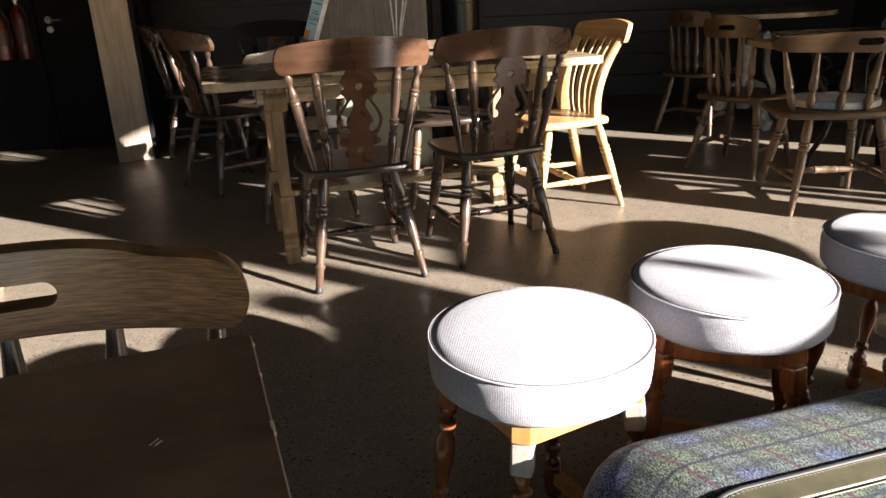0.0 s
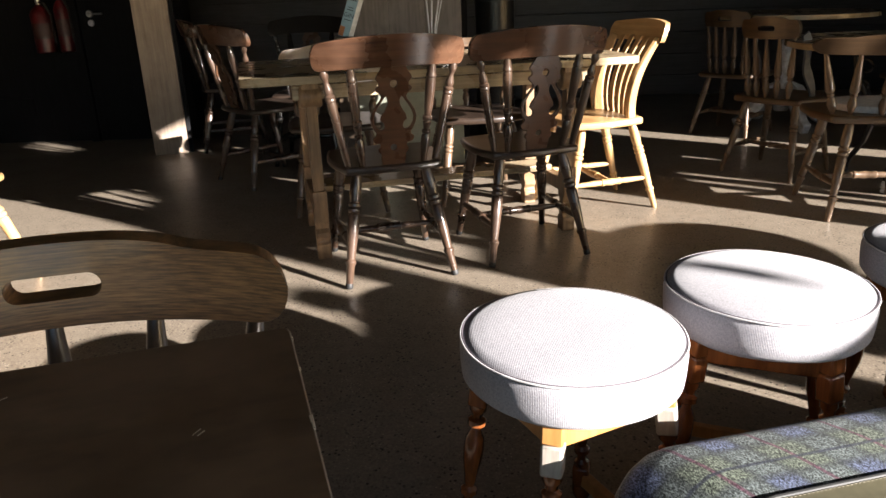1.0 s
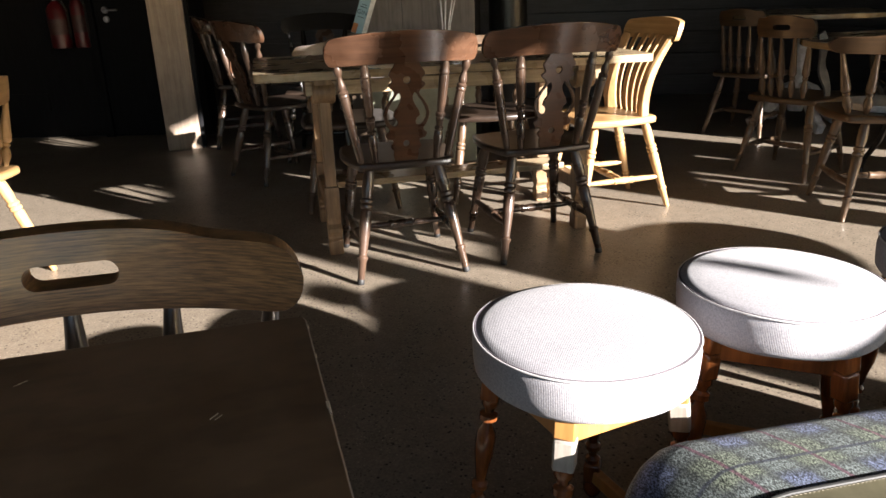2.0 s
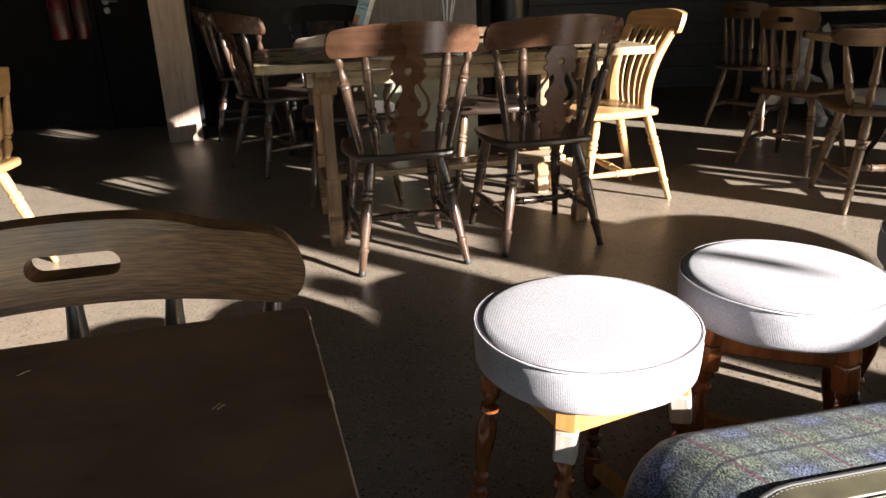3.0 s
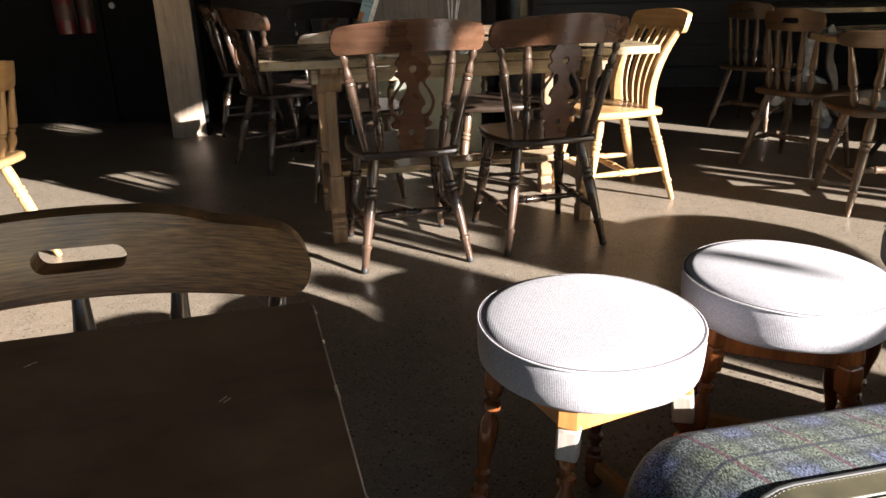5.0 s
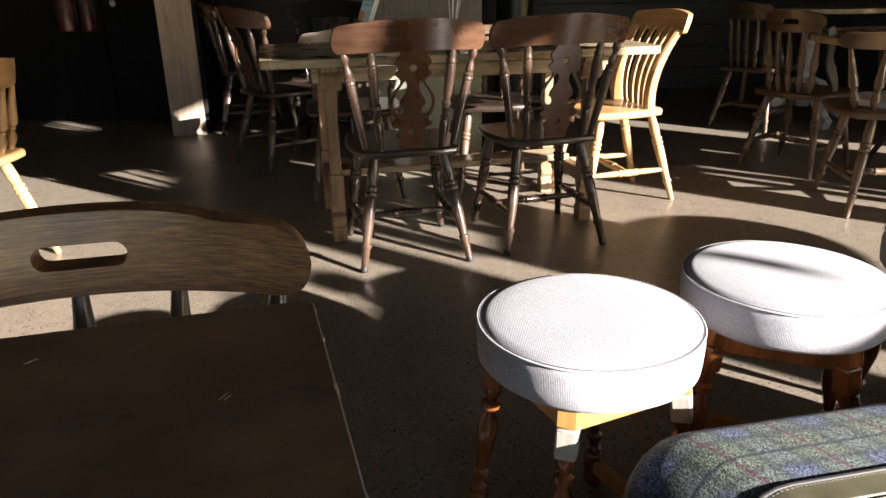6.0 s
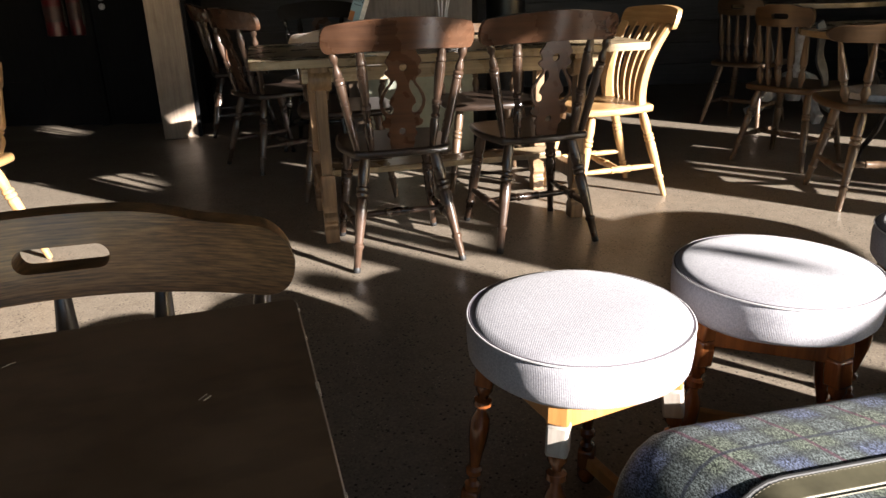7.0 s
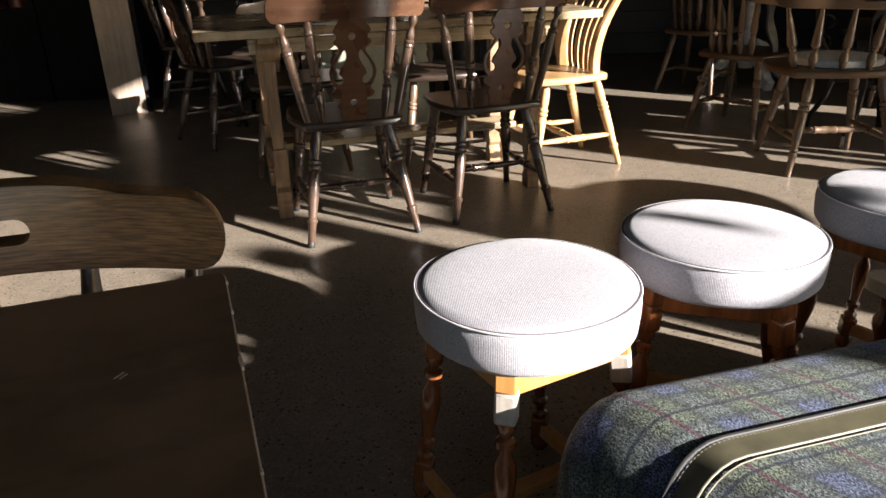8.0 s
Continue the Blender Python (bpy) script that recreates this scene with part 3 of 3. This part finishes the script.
    part("stretcher", beam((-g, 0, .062), (g, 0, .062), .032, .02), STOOL_SUNLIT, st, bevel=.003)
    return st


# ---- the room ----
XL, XR, YF, YB, ZC = -6.0, 4.2, -3.0, 7.6, 3.3


def wall(name, boxes, mat, label):
    bm = bmesh.new()
    for b in boxes:
        box(*b, bm)
    ob = part(name, bm, mat)
    return tagged(ob, label, "wall", kind="structure")


tagged(part("floor", box(XL - .3, XR + .3, YF - .3, YB + .3, -.15, 0), FLOOR), "polished brown concrete floor with fine aggregate", "floor", kind="structure")
tagged(part("ceiling", box(XL - .3, XR + .3, YF - .3, YB + .3, ZC, ZC + .2), CEILING), "dark painted ceiling", "ceiling", kind="structure")
wall_back = wall("wall_back", [(XL, XR, YB, YB + .2, 0, ZC)], PLASTER, "wall clad in dark grey horizontal boards")
wall("wall_left", [(XL - .2, XL, YF, YB + .2, 0, ZC)], PLASTER, "plain dark plaster wall")
# the opening behind the camera is added to let in fill light
wall("wall_front", [(XL - .2, -2.6, YF - .12, YF, 0, ZC), (2.6, XR + .2, YF - .12, YF, 0, ZC), (-2.6, 2.6, YF - .12, YF, 0, .85),
                    (-2.6, 2.6, YF - .12, YF, 2.5, ZC)], PLASTER, "plain dark plaster wall with an unseen opening added for fill light")
# unseen window wall shaped to cast the sun patches: y range, head height of openings
SILL = .05
OPEN = [(-2.2, -.385, 2.8, SILL), (-.271, 0, 2.57, SILL), (.004, .26, 2.42, 1.6), (.32, .42, 1.85, 1.6), (.44, .75, 2.98, 2.78), (.76, 1.62, 2.66, SILL), (1.84, 2.06, 1.16, SILL), (2.09, 2.21, 1.16, SILL), (2.25, 2.37, 1.16, SILL), (2.76, 2.9, 1.13, 1.0), (3.43, 3.77, 1.35, SILL)]
ys = [YF] + [v for o in OPEN for v in o[:2]] + [YB]
boxes = [(XR, XR + .12, ys[i], ys[i + 1], 0, ZC) for i in range(0, len(ys), 2)]
boxes += [(XR, XR + .12, a, b, h, ZC) for a, b, h, s in OPEN] + [(XR, XR + .12, a, b, 0, s) for a, b, h, s in OPEN]
# blocks added across the openings to cut the sun into streaks
boxes += [(XR, XR + .12, -.271, 0, 1.9, 2.3), (XR, XR + .12, -.065, 0, 1.64, 1.9), (XR, XR + .12, .004, .26, 1.86, 2.28), (XR, XR + .12, .14, .26, 2.28, 2.42), (XR, XR + .12, -.47, -.385, 2.0, 2.8),
          (XR, XR + .12, .76, .86, 2.35, 2.66), (XR, XR + .12, 1.27, 1.62, 2.6, 2.66), (XR + .1, XR + .12, -1.14, -1.095, 1.93, 2.005)]
# solid blocks under the upper openings, added to keep low sun off floor
boxes += [(XR, XR + .12, -1.75, -.76, 1.42, 1.765), (XR, XR + .12, -.76, -.65, 1.79, 1.88), (XR, XR + .12, -.76, -.385, 1.42, 1.65), (XR, XR + .12, -1.38, -1.0, 1.765, 1.83), (XR, XR + .12, -.99, -.93, 1.765, 1.8), (XR, XR + .12, -1.75, -.6, SILL, 1.42), (XR, XR + .12, -.6, -.385, SILL, 1.2)]
wall("wall_sun_openings", boxes, PLASTER, "unseen plaster wall with openings and blocks shaped to cast the sun patches")

# dark partition with the door beside the timber post
YP = 6.0
wall("wall_partition", [(XL, -2.2, YP, YP + .12, 0, ZC)], BLACKPAINT, "black painted partition wall")

# ---- the long table and its chairs ----
A_TABLE = pose(-.89, 2.89, 0, 0, 0, 16)
table = thing("long_table", "long old pine trestle table with worn top and square posts", "table", at=A_TABLE)
TL, TW = 1.71, .84


def round_rect(x0, x1, y0, y1, r, n=6):
    pts = []
    for cx, cy, a0 in ((x1 - r, y0 + r, -90), (x1 - r, y1 - r, 0), (x0 + r, y1 - r, 90), (x0 + r, y0 + r, 180)):
        for i in range(n + 1):
            a = radians(a0 + 90 * i / n)
            pts.append((cx + r * math.cos(a), cy + r * math.sin(a)))
    return pts


part("tabletop", seat_board(round_rect(0, TL, -.02, TW, .045), .78, .032), TABLE_PINE, table, bevel=.006)
FOOT = [(-.032, 0), (.032, 0), (.032, .062), (.02, .075), (.02, .085), (.034, .1), (.034, .118), (.02, .135), (.02, .15), (.033, .17), (.036, .25), (.032, .3),
        (-.032, .3), (-.036, .25), (-.033, .17), (-.02, .15), (-.02, .135), (-.034, .118), (-.034, .1), (-.02, .085), (-.02, .075), (-.032, .062)]
for u in (.27, 1.4):
    for v in (.06, .56):
        part("post", beam((u, v, .3), (u, v, .7), .046, .05), TABLE_PINE_Z, table, bevel=.004)
        part("carved_foot", cutout(FOOT, (), .06, lambda c: Vector((u + c.y, v + c.x, c.z))), TABLE_PINE_Z, table, bevel=.004)
        part("post_head", turned((u - .045, v, .69), (u + .045, v, .69), [(0, .04), (.1, .045), (.9, .045), (1, .04)], 18), TABLE_PINE_Z, table)
    part("bearer", box(u - .035, u + .035, .03, TW - .06, .7, .747), TABLE_PINE_Z, table, bevel=.004)
    part("foot_rail", box(u - .024, u + .024, .095, .525, .18, .24), TABLE_PINE_Z, table, bevel=.004)
part("stretcher", box(.27, 1.4, .24, .38, .241, .27), TABLE_PINE, table, bevel=.004)
part("apron", box(.2, TL - .2, .05, .07, .68, .737), TABLE_PINE, table, bevel=.003)

chair_b = fiddleback("dark-stained wooden fiddleback chair with turned spindles at the table")
chair_b.matrix_world = pose(-.348, 2.933, 0, 0, 0, 17)
copy_thing(chair_b, pose(.208, 3.13, 0, 0, 0, 18))
copy_thing(chair_b, pose(-1.26, 4.5, 0, 0, 0, -46))
chair_d = fiddleback("near-black glossy fiddleback chair facing the long table", BLACKWOOD, BLACKWOOD)
chair_d.matrix_world = pose(-1.08, 5.05, 0, 0, 0, 180)
copy_thing(chair_b, pose(-1.8, 5.6, 0, 0, 0, -70))

pine_chair = slat_chair("honey pine kitchen chair with curved back slats in the sun")
pine_chair.matrix_world = pose(.622, 3.74, 0, 0, 0, 109)

# ---- the far side ----
mates = mates_chair("mid-brown wooden mates chair with curved slotted back rail", MID, MID_X, "mid-brown mates chairs", False, .18, .075)
mates.matrix_world = pose(1.8, 4.33, 0, 0, 0, -51) @ Matrix.Diagonal((.91, .91, .985, 1))
copy_thing(mates, pose(1.96, 5.54, 0, 0, 0, -45))
far = mates_chair("mid-brown wooden mates chair tucked behind the long table", MID, MID_X, "mid-brown mates chairs", seat_mat=DARK_SEAT)
far.matrix_world = pose(.03, 4.02, 0, 0, 0, 192)
copy_thing(far, pose(-.7, 3.88, 0, 0, 0, 190))
copy_thing(mates, pose(3.0, 5.0, 0, 0, 0, 100))
padded = mates_chair("mid-brown mates chair with a pale grey seat pad", MID, MID_X, "mid-brown mates chairs", True, .375, -.012, 6, up=.031, down=.041)
padded.matrix_world = pose(1.905, 3.55, 0, 0, 0, -5) @ Matrix.Diagonal((1, 1, 1.06, 1))
pine_mates = mates_chair("pale pine mates chair in full sun", PINE, PINE_X, "pine chairs")
pine_mates.matrix_world = pose(-2.09, 2.66, 0, 0, 0, 82)
dark_mates = mates_chair("brown-black mates chair with a slotted back rail behind the dark table", OLD_Z, OLD, "brown-black mates chairs", rail=.04, up=.041, down=.048, slot=.0535, slot_at=-.011)
dark_mates.matrix_world = pose(-.445, .595, 0, 0, 0, 198)


def round_table(name, label, at, r, z, mat, base, base_mat):
    t = thing(name, label, "table", at=at)
    pts = [(r * math.cos(a), r * math.sin(a)) for a in (2 * math.pi * i / 64 for i in range(64))]
    part("tabletop", seat_board(pts, z, .032), mat, t, bevel=.008, segments=3)
    base(t, z, base_mat)
    return t


def pedestal(t, z, mat):
    part("column", turned((0, 0, .12), (0, 0, z - .032), [(0, .05), (.1, .07), (.2, .05), (.35, .045), (.6, .06), (.8, .04), (.85, .055), (1, .06)], 20), mat, t)
    for i in range(4):
        a = radians(8 + 90 * i)
        d = Vector((math.cos(a), math.sin(a), 0))
        path = [d * .04 + Vector((0, 0, .3)), d * .12 + Vector((0, 0, .27)), d * .2 + Vector((0, 0, .17)), d * .3 + Vector((0, 0, .06)), d * .36 + Vector((0, 0, .03))]
        part("leg", strip(path, .06, .085, side=(-d.y, d.x, 0)), mat, t, bevel=.01)


def iron_base(t, z, mat):
    """A cast base: four scrolled legs with leaf ornament, joined by a shelf ring and braces."""
    for i in range(4):
        a = radians(45 + 90 * i)
        d = Vector((math.cos(a), math.sin(a), 0))
        up = Vector((0, 0, 1))
        path = [d * .3 + up * (z - .05), d * .33 + up * .66, d * .31 + up * .56, d * .24 + up * .44, d * .2 + up * .32, d * .23 + up * .2, d * .29 + up * .09, d * .31 + up * .02]
        leg = part("leg", strip(path, lambda s: .075 - .035 * s, .024, side=(-d.y, d.x, 0)), mat, t, bevel=.006)
        for c, r in ((.6, .05), (.5, .035), (.4, .028)):
            curl = [d * (.27 + .02 * (c - .4)) + up * c + (d * math.cos(k) + up * math.sin(k)) * r * (1 - k / 9) for k in (.45 * n for n in range(13))]
            part("scroll", tube(curl, .008, 7), mat, leg)
        part("foot_cap", turned(d * .31, d * .31 + up * .06, [(0, .02), (.15, .024), (.3, .02), (.45, .024), (.6, .02), (.8, .023), (1, .018)], 14), GREYPAINT if i == 2 else mat, leg)
        part("brace", beam(d * .21 + up * .3, up * .3, .02, .03), mat, t, bevel=.004)
    ring = [(.3 * math.cos(a), .3 * math.sin(a), z - .05) for a in (2 * math.pi * i / 40 for i in range(40))]
    part("ring", tube(ring, .016, 8, True), mat, t)


round_table("round_table", "round pine table on a pale grey painted pedestal", pose(2.4, 5.75, 0), .58, .84, TABLE_PINE, pedestal, GREYPAINT)
round_table("pub_table", "round pine pub table on an ornate black cast-iron base", pose(2.38, 4.02, 0), .68, .76, TABLE_PINE, iron_base, IRON)
round_table("window_table", "round wooden table by the window", pose(2.87, 1.57, 0), .5, .74, TABLE_PINE, pedestal, GREYPAINT)

# ---- timber post, boxed column, flue, sign ----
post = thing("timber_post", "square planed timber post standing on the floor", "post", at=pose(-2.2, 5.34, 0, 0, 0, 18))
part("post_face", box(-.12, .12, 0, .12, 0, ZC), POST, post, bevel=.004)
# narrow dark strip along the right of the post face
part("side_board", box(.123, .15, .02, .2, 0, ZC), BLACKPAINT, post)

column = thing("boxed_column", "square column boxed in with grey washed upright boards", "column", at=pose(-.37, 4.8, 0, 0, 0, -5))
for i, (a, b) in enumerate(((-.34, -.115), (-.112, .11), (.113, .34))):
    part("board", box(a, b, 0, .02, .5, ZC), GREYBOARD, column, bevel=.002)
part("panel", box(-.34, .34, .002, .024, 0, .498), SAGE, column, "sage grey painted lower panel", bevel=.002)
part("core", box(-.335, .335, .025, .5, 0, ZC), BLACKPAINT, column)

flue = thing("stove_flue", "black enamelled stove flue pipe", "flue pipe", at=pose(.21, 5.6, 0))
part("pipe", turned((0, 0, 0), (0, 0, ZC), [(0, .14), (.3, .14), (.301, .145), (.32, .145), (.321, .14), (1, .14)], 28), FLUE, flue)

# ---- foreground: dark table, sofa, stools ----
near_table = thing("dark_table", "dark-stained rectangular table with a chipped edge", "table", at=pose(-.212, .747, 0, 0, 0, 18.5))
part("tabletop", seat_board(round_rect(-1.0, 0, -.6, 0, .012, 3), .748, .03), TOP_DARK, near_table, bevel=.004)
for x, y in ((-.07, -.07), (-.93, -.07), (-.07, -.53), (-.93, -.53)):
    part("leg", box(x - .03, x + .03, y - .03, y + .03, 0, .718), OLD_Z, near_table, bevel=.003)

rng = random.Random(4)
for d in (-.028, -.095, -.187, -.196, -.33):
    w, l = rng.uniform(.001, .0022), rng.uniform(.002, .007)
    part("edge_chip", box(-w - .0005, .0006, d - l, d + l, .7462 - rng.uniform(0, .003), .7484), BARE, near_table, "chipped bare wood on the edge", bevel=.0006)
part("worn_edge", beam((-.0012, -.59, .7472), (-.0012, -.012, .7472), .0011, .0011), BARE, near_table, "pale worn edge line")
for x, y, l, a in ((-.092, -.1745, .005, 50), (-.0885, -.1775, .004, 47), (-.2585, -.0595, .004, 30), (-.262, -.063, .003, 28), (-.3, -.19, .006, 50)):
    s = part("scratch", box(-l, l, -.0004, .0004, .7477, .7483), BARE, near_table)
    s.matrix_local = pose(x, y, 0, 0, 0, a)
for x, y, a in ((0.155, 1.205, 28), (0.566, 1.4, 70), (1.066, 1.59, 35)):
    stool(pose(x, y, 0, 0, 0, a), x < .3)

sofa = thing("sofa", "green and blue plaid tweed sofa arm trimmed with olive leather", "sofa", at=pose(.134, .972, -.182, 0, 0, 15) @ Matrix.Scale(1.17, 4))
ARM_Z, ARM_L, ARM_W, END = .527, 1.1, .4, .11

SKEW = .4


def arm_top(x):
    """How far the arm's top lies under its full height, near its rounded end."""
    e = max(0.0, 1 - x / END)
    return END * (1 - math.sqrt(max(0.0, 1 - e * e)))


def arm_mesh():
    """A padded arm along x with rounded edges; its UV is in metres."""
    bm = bmesh.new()
    uv = bm.loops.layers.uv.new("UVMap")
    r = .045
    prof = [(0, .19, -.42), (0, .25, -.3), (0, .35, -.15), (0, .42, -.05)]
    for i in range(9):
        a = math.pi - math.pi / 2 * i / 8
        prof.append((r + r * math.cos(a), ARM_Z - r + r * math.sin(a), r * math.pi / 2 * i / 8))
    for v in (.08, .11, .145, .18, .22, .26, ARM_W):
        prof.append((v, ARM_Z - .0 + .004 * math.sin(v * 20), v + .026))
    prof.append((ARM_W, .19, .8))
    xs = [0, .001, .004, .009, .016, .026, .04, .06, .085, .11] + [.11 + .09 * i for i in range(1, 12)]
    grid = []
    for x in xs:
        d = arm_top(x)
        grid.append([bm.verts.new((x + SKEW * v, -(v + min(d, .09) * (1 - v / ARM_W)), z if z < ARM_Z - .1 else z - d * (1 if z > ARM_Z - .06 else .5))) for v, z, q in prof])
    for i in range(len(xs) - 1):
        for j in range(len(prof) - 1):
            f = bm.faces.new((grid[i][j], grid[i + 1][j], grid[i + 1][j + 1], grid[i][j + 1]))
            for lp, (k, q) in zip(f.loops, ((i, j), (i + 1, j), (i + 1, j + 1), (i, j + 1))):
                lp[uv].uv = (xs[k] + (arm_top(xs[k]) - xs[k]) * 0, prof[q][2])
    f = bm.faces.new(grid[0][::-1])
    for lp in f.loops:
        lp[uv].uv = (lp.vert.co.z - ARM_Z, -lp.vert.co.y)
    return bm


part("arm", arm_mesh(), TWEED, sofa, angle=60)


def over(v, lift, x0=.0):
    """A line along the arm's top at v from its far edge, down over the rounded end."""
    x0 = SKEW * v
    w = v + .09 * (1 - v / ARM_W)
    pts = [(x0 - lift, -w, ARM_Z - END - .2), (x0 - lift, -w, ARM_Z - END - .06)]
    for x in (.0, .001, .003, .006, .01, .016, .024, .033, .045, .058, .073, .09, .11, .2, .35, .5, .7, .9, 1.05):
        pts.append((x0 + x - lift * (1 if x < .03 else 0), -(v + min(arm_top(x), .09) * (1 - v / ARM_W)), ARM_Z + .004 * math.sin(v * 20) - arm_top(x) + lift))
    return pts


strap = part("leather_strip", strip(over(.170, .002), .034, .0035, side=(0, 1, 0)), STRAP, sofa, "olive brown leather strip with pale stitching", bevel=.002)
part("piping", tube(over(.190, .0015), .0009, 8), THREAD, sofa, "white piping")
part("welt", tube(over(.1515, .002), .003, 8), RUBBER, sofa, "dark welt")
for v in (.1575, .1825):
    line = over(v, .004)[2:]
    bm = bmesh.new()
    for a, c in zip(line, line[1:]):
        n = max(1, int(math.dist(a, c) / .0055))
        for i in range(n):
            beam(along(a, c, i / n), along(a, c, (i + .5) / n), .0006, .0006, bm)
    tagged(part("stitching", bm, THREAD, strap, "pale stitching"), kind="stuff")
for x, y in ((.1, -.05), (.2, -.3), (1.05, -.05), (1.05, -.3)):
    part("foot", turned((x, y, .1556), (x, y, .195), [(0, .018), (1, .024)]), OLD_Z, sofa)

side_table = thing("side_table", "low worn wooden side table on turned red-brown legs", "table", at=pose(.928, 1.212, 0, 0, 0, 20))
part("tabletop", seat_board(round_rect(0, .42, .03, .2, .03), .41, .03), TABLE_PINE, side_table, bevel=.008)
for x, y in ((.05, .07), (.05, .16), (.37, .07), (.37, .16)):
    part("leg", turned((x, y, 0), (x, y, .38), [(0, .014), (.1, .02), (.2, .016), (.5, .024), (.7, .016), (.78, .025), (.82, .025), (.86, .017), (1, .022)]), STOOLWOOD, side_table)

# ---- dark end of the room ----
# boards on the far wall
rows = 16
for i in range(rows):
    z0 = i * .205
    part("plank", box(XL + .02, XR - .02, YB - .022, YB - .002, z0 + .004, min(z0 + .2, ZC - .002)), WALLBOARD, wall_back, bevel=.003)

door = tagged(new("door_1"), "closed black painted door with a steel lever handle", "door", kind="structure")
part("leaf", box(-3.02, -2.28, YP - .045, YP - .003, .01, 2.05), BLACKPAINT, door, bevel=.003)
for a, c in ((-3.1, -3.03), (-2.27, -2.2)):
    part("frame", box(a, c, YP - .06, YP - .002, 0, 2.12), BLACKPAINT, door, bevel=.003)
part("frame", box(-3.1, -2.2, YP - .06, YP - .002, 2.121, 2.2), BLACKPAINT, door, bevel=.003)
handle = part("handle", turned((-2.93, YP - .045, 1.0), (-2.93, YP - .062, 1.0), [(0, .027), (.6, .027), (1, .022)], 20), STEEL, door, "steel lever handle")
part("lever", tube([(-2.93, YP - .06, 1.0), (-2.93, YP - .095, 1.0), (-2.91, YP - .1, 1.0), (-2.81, YP - .1, .998)], .008, 10), STEEL, handle)
part("keyhole_plate", turned((-2.93, YP - .045, .93), (-2.93, YP - .056, .93), [(0, .025), (.6, .025), (1, .02)], 20), STEEL, door)


def extinguisher(x, h, r):
    e = thing("fire_extinguisher", "red fire extinguisher hung on the black wall", "fire extinguisher", "fire extinguishers", at=pose(x, YP - r - .012, .72))
    part("cylinder", turned((0, 0, 0), (0, 0, h), [(0, r * .8), (.02, r), (.8, r), (.9, r * .75), (.97, r * .35), (1, r * .3)], 24), RED, e)
    # band colour darkened to stand for the dim light on this wall
    part("label_band", turned((0, 0, h * .3), (0, 0, h * .62), [(0, r + .0012), (1, r + .0012)], 24), LABEL_DIM, e, "printed label band, its colour darkened for the dim wall")
    valve = part("valve", turned((0, 0, h), (0, 0, h + .05), [(0, .015), (.5, .02), (1, .014)], 14), STEEL, e)
    part("lever", beam((0, 0, h + .05), (.02, -.08, h + .075), .018, .006), STEEL, valve)
    part("hose", tube([(0, 0, h + .02), (r * .8, -.03, h + .01), (r * 1.25, -.02, h - .08), (r * 1.2, -.01, h * .45), (r * 1.15, -.01, h * .2)], .009, 8), RUBBER, e)
    part("bracket", box(-.03, .03, r - .002, r + .012, h * .6, h * .8), STEEL, e)
    return e


extinguisher(-3.3, .36, .075)
extinguisher(-3.14, .4, .055)
tagged(part("kick_plate", box(-4.1, -3.55, YP - .01, YP - .0, .22, .36), BLACKPAINT), "dull black metal plate on the black wall", "metal plate", kind="structure")

# leaning sign, stems in a pot, rail piece
sign = thing("drinks_sign", "pale blue and white printed board leaning beside the column", "sign", at=pose(-.74, 4.68, 0, 0, 0, 6))
stand = part("stand", box(-.07, .05, -.02, .05, 0, .83), OLD_Z, sign, "dark wooden block under the board", bevel=.004)
tilt = pose(-.02, 0, .832, 0, 20, 0)
panel = part("panel", box(-.03, .035, -.006, .006, 0, .62), PALEBLUE, sign, "pale blue printed panel")
margin = part("margin", box(.0351, .062, -.005, .007, 0, .62), WHITEPAPER, sign, "white margin")
tc = bpy.data.curves.new("text", "FONT")
tc.body, tc.size, tc.align_x, tc.align_y, tc.extrude = "GIN", .036, "CENTER", "CENTER", .001
tx = new("text", tc)
tx.data.materials.append(NAVY)
tx.parent = sign
for o in (panel, margin):
    o.matrix_local = tilt
tx.matrix_local = tilt @ pose(.003, -.0085, .13, 90, 0, 0)
for z, w, h in ((.1, .022, .004), (.16, .02, .005), (.175, .016, .004), (.22, .024, .006)):
    bar = part("print_bar", box(.003 - w, .003 + w, -.0078, -.0062, z, z + h), NAVY, sign)
    bar.matrix_local = tilt
corner = part("print_corner", box(-.0295, .0, -.0076, -.0062, .002, .06), ORANGE, sign, "orange printed corner")
corner.matrix_local = tilt

vase = thing("stem_vase", "small dark pot of pale dry stems on the long table", "vase", at=pose(-.16, 3.3, .78))
part("pot", turned((0, 0, 0), (0, 0, .11), [(0, .03), (.3, .042), (.8, .036), (.9, .03), (1, .033)], 18), IRON, vase)
for i in range(7):
    a = 2 * math.pi * i / 7
    dx, dy = .05 * math.cos(a) + .025, .04 * math.sin(a)
    part("stem", tube([(0.2 * dx, .2 * dy, .03), (.35 * dx, .35 * dy, .15), (dx * 1.1, dy, .4)], .003, 6), GREYPAINT, vase)
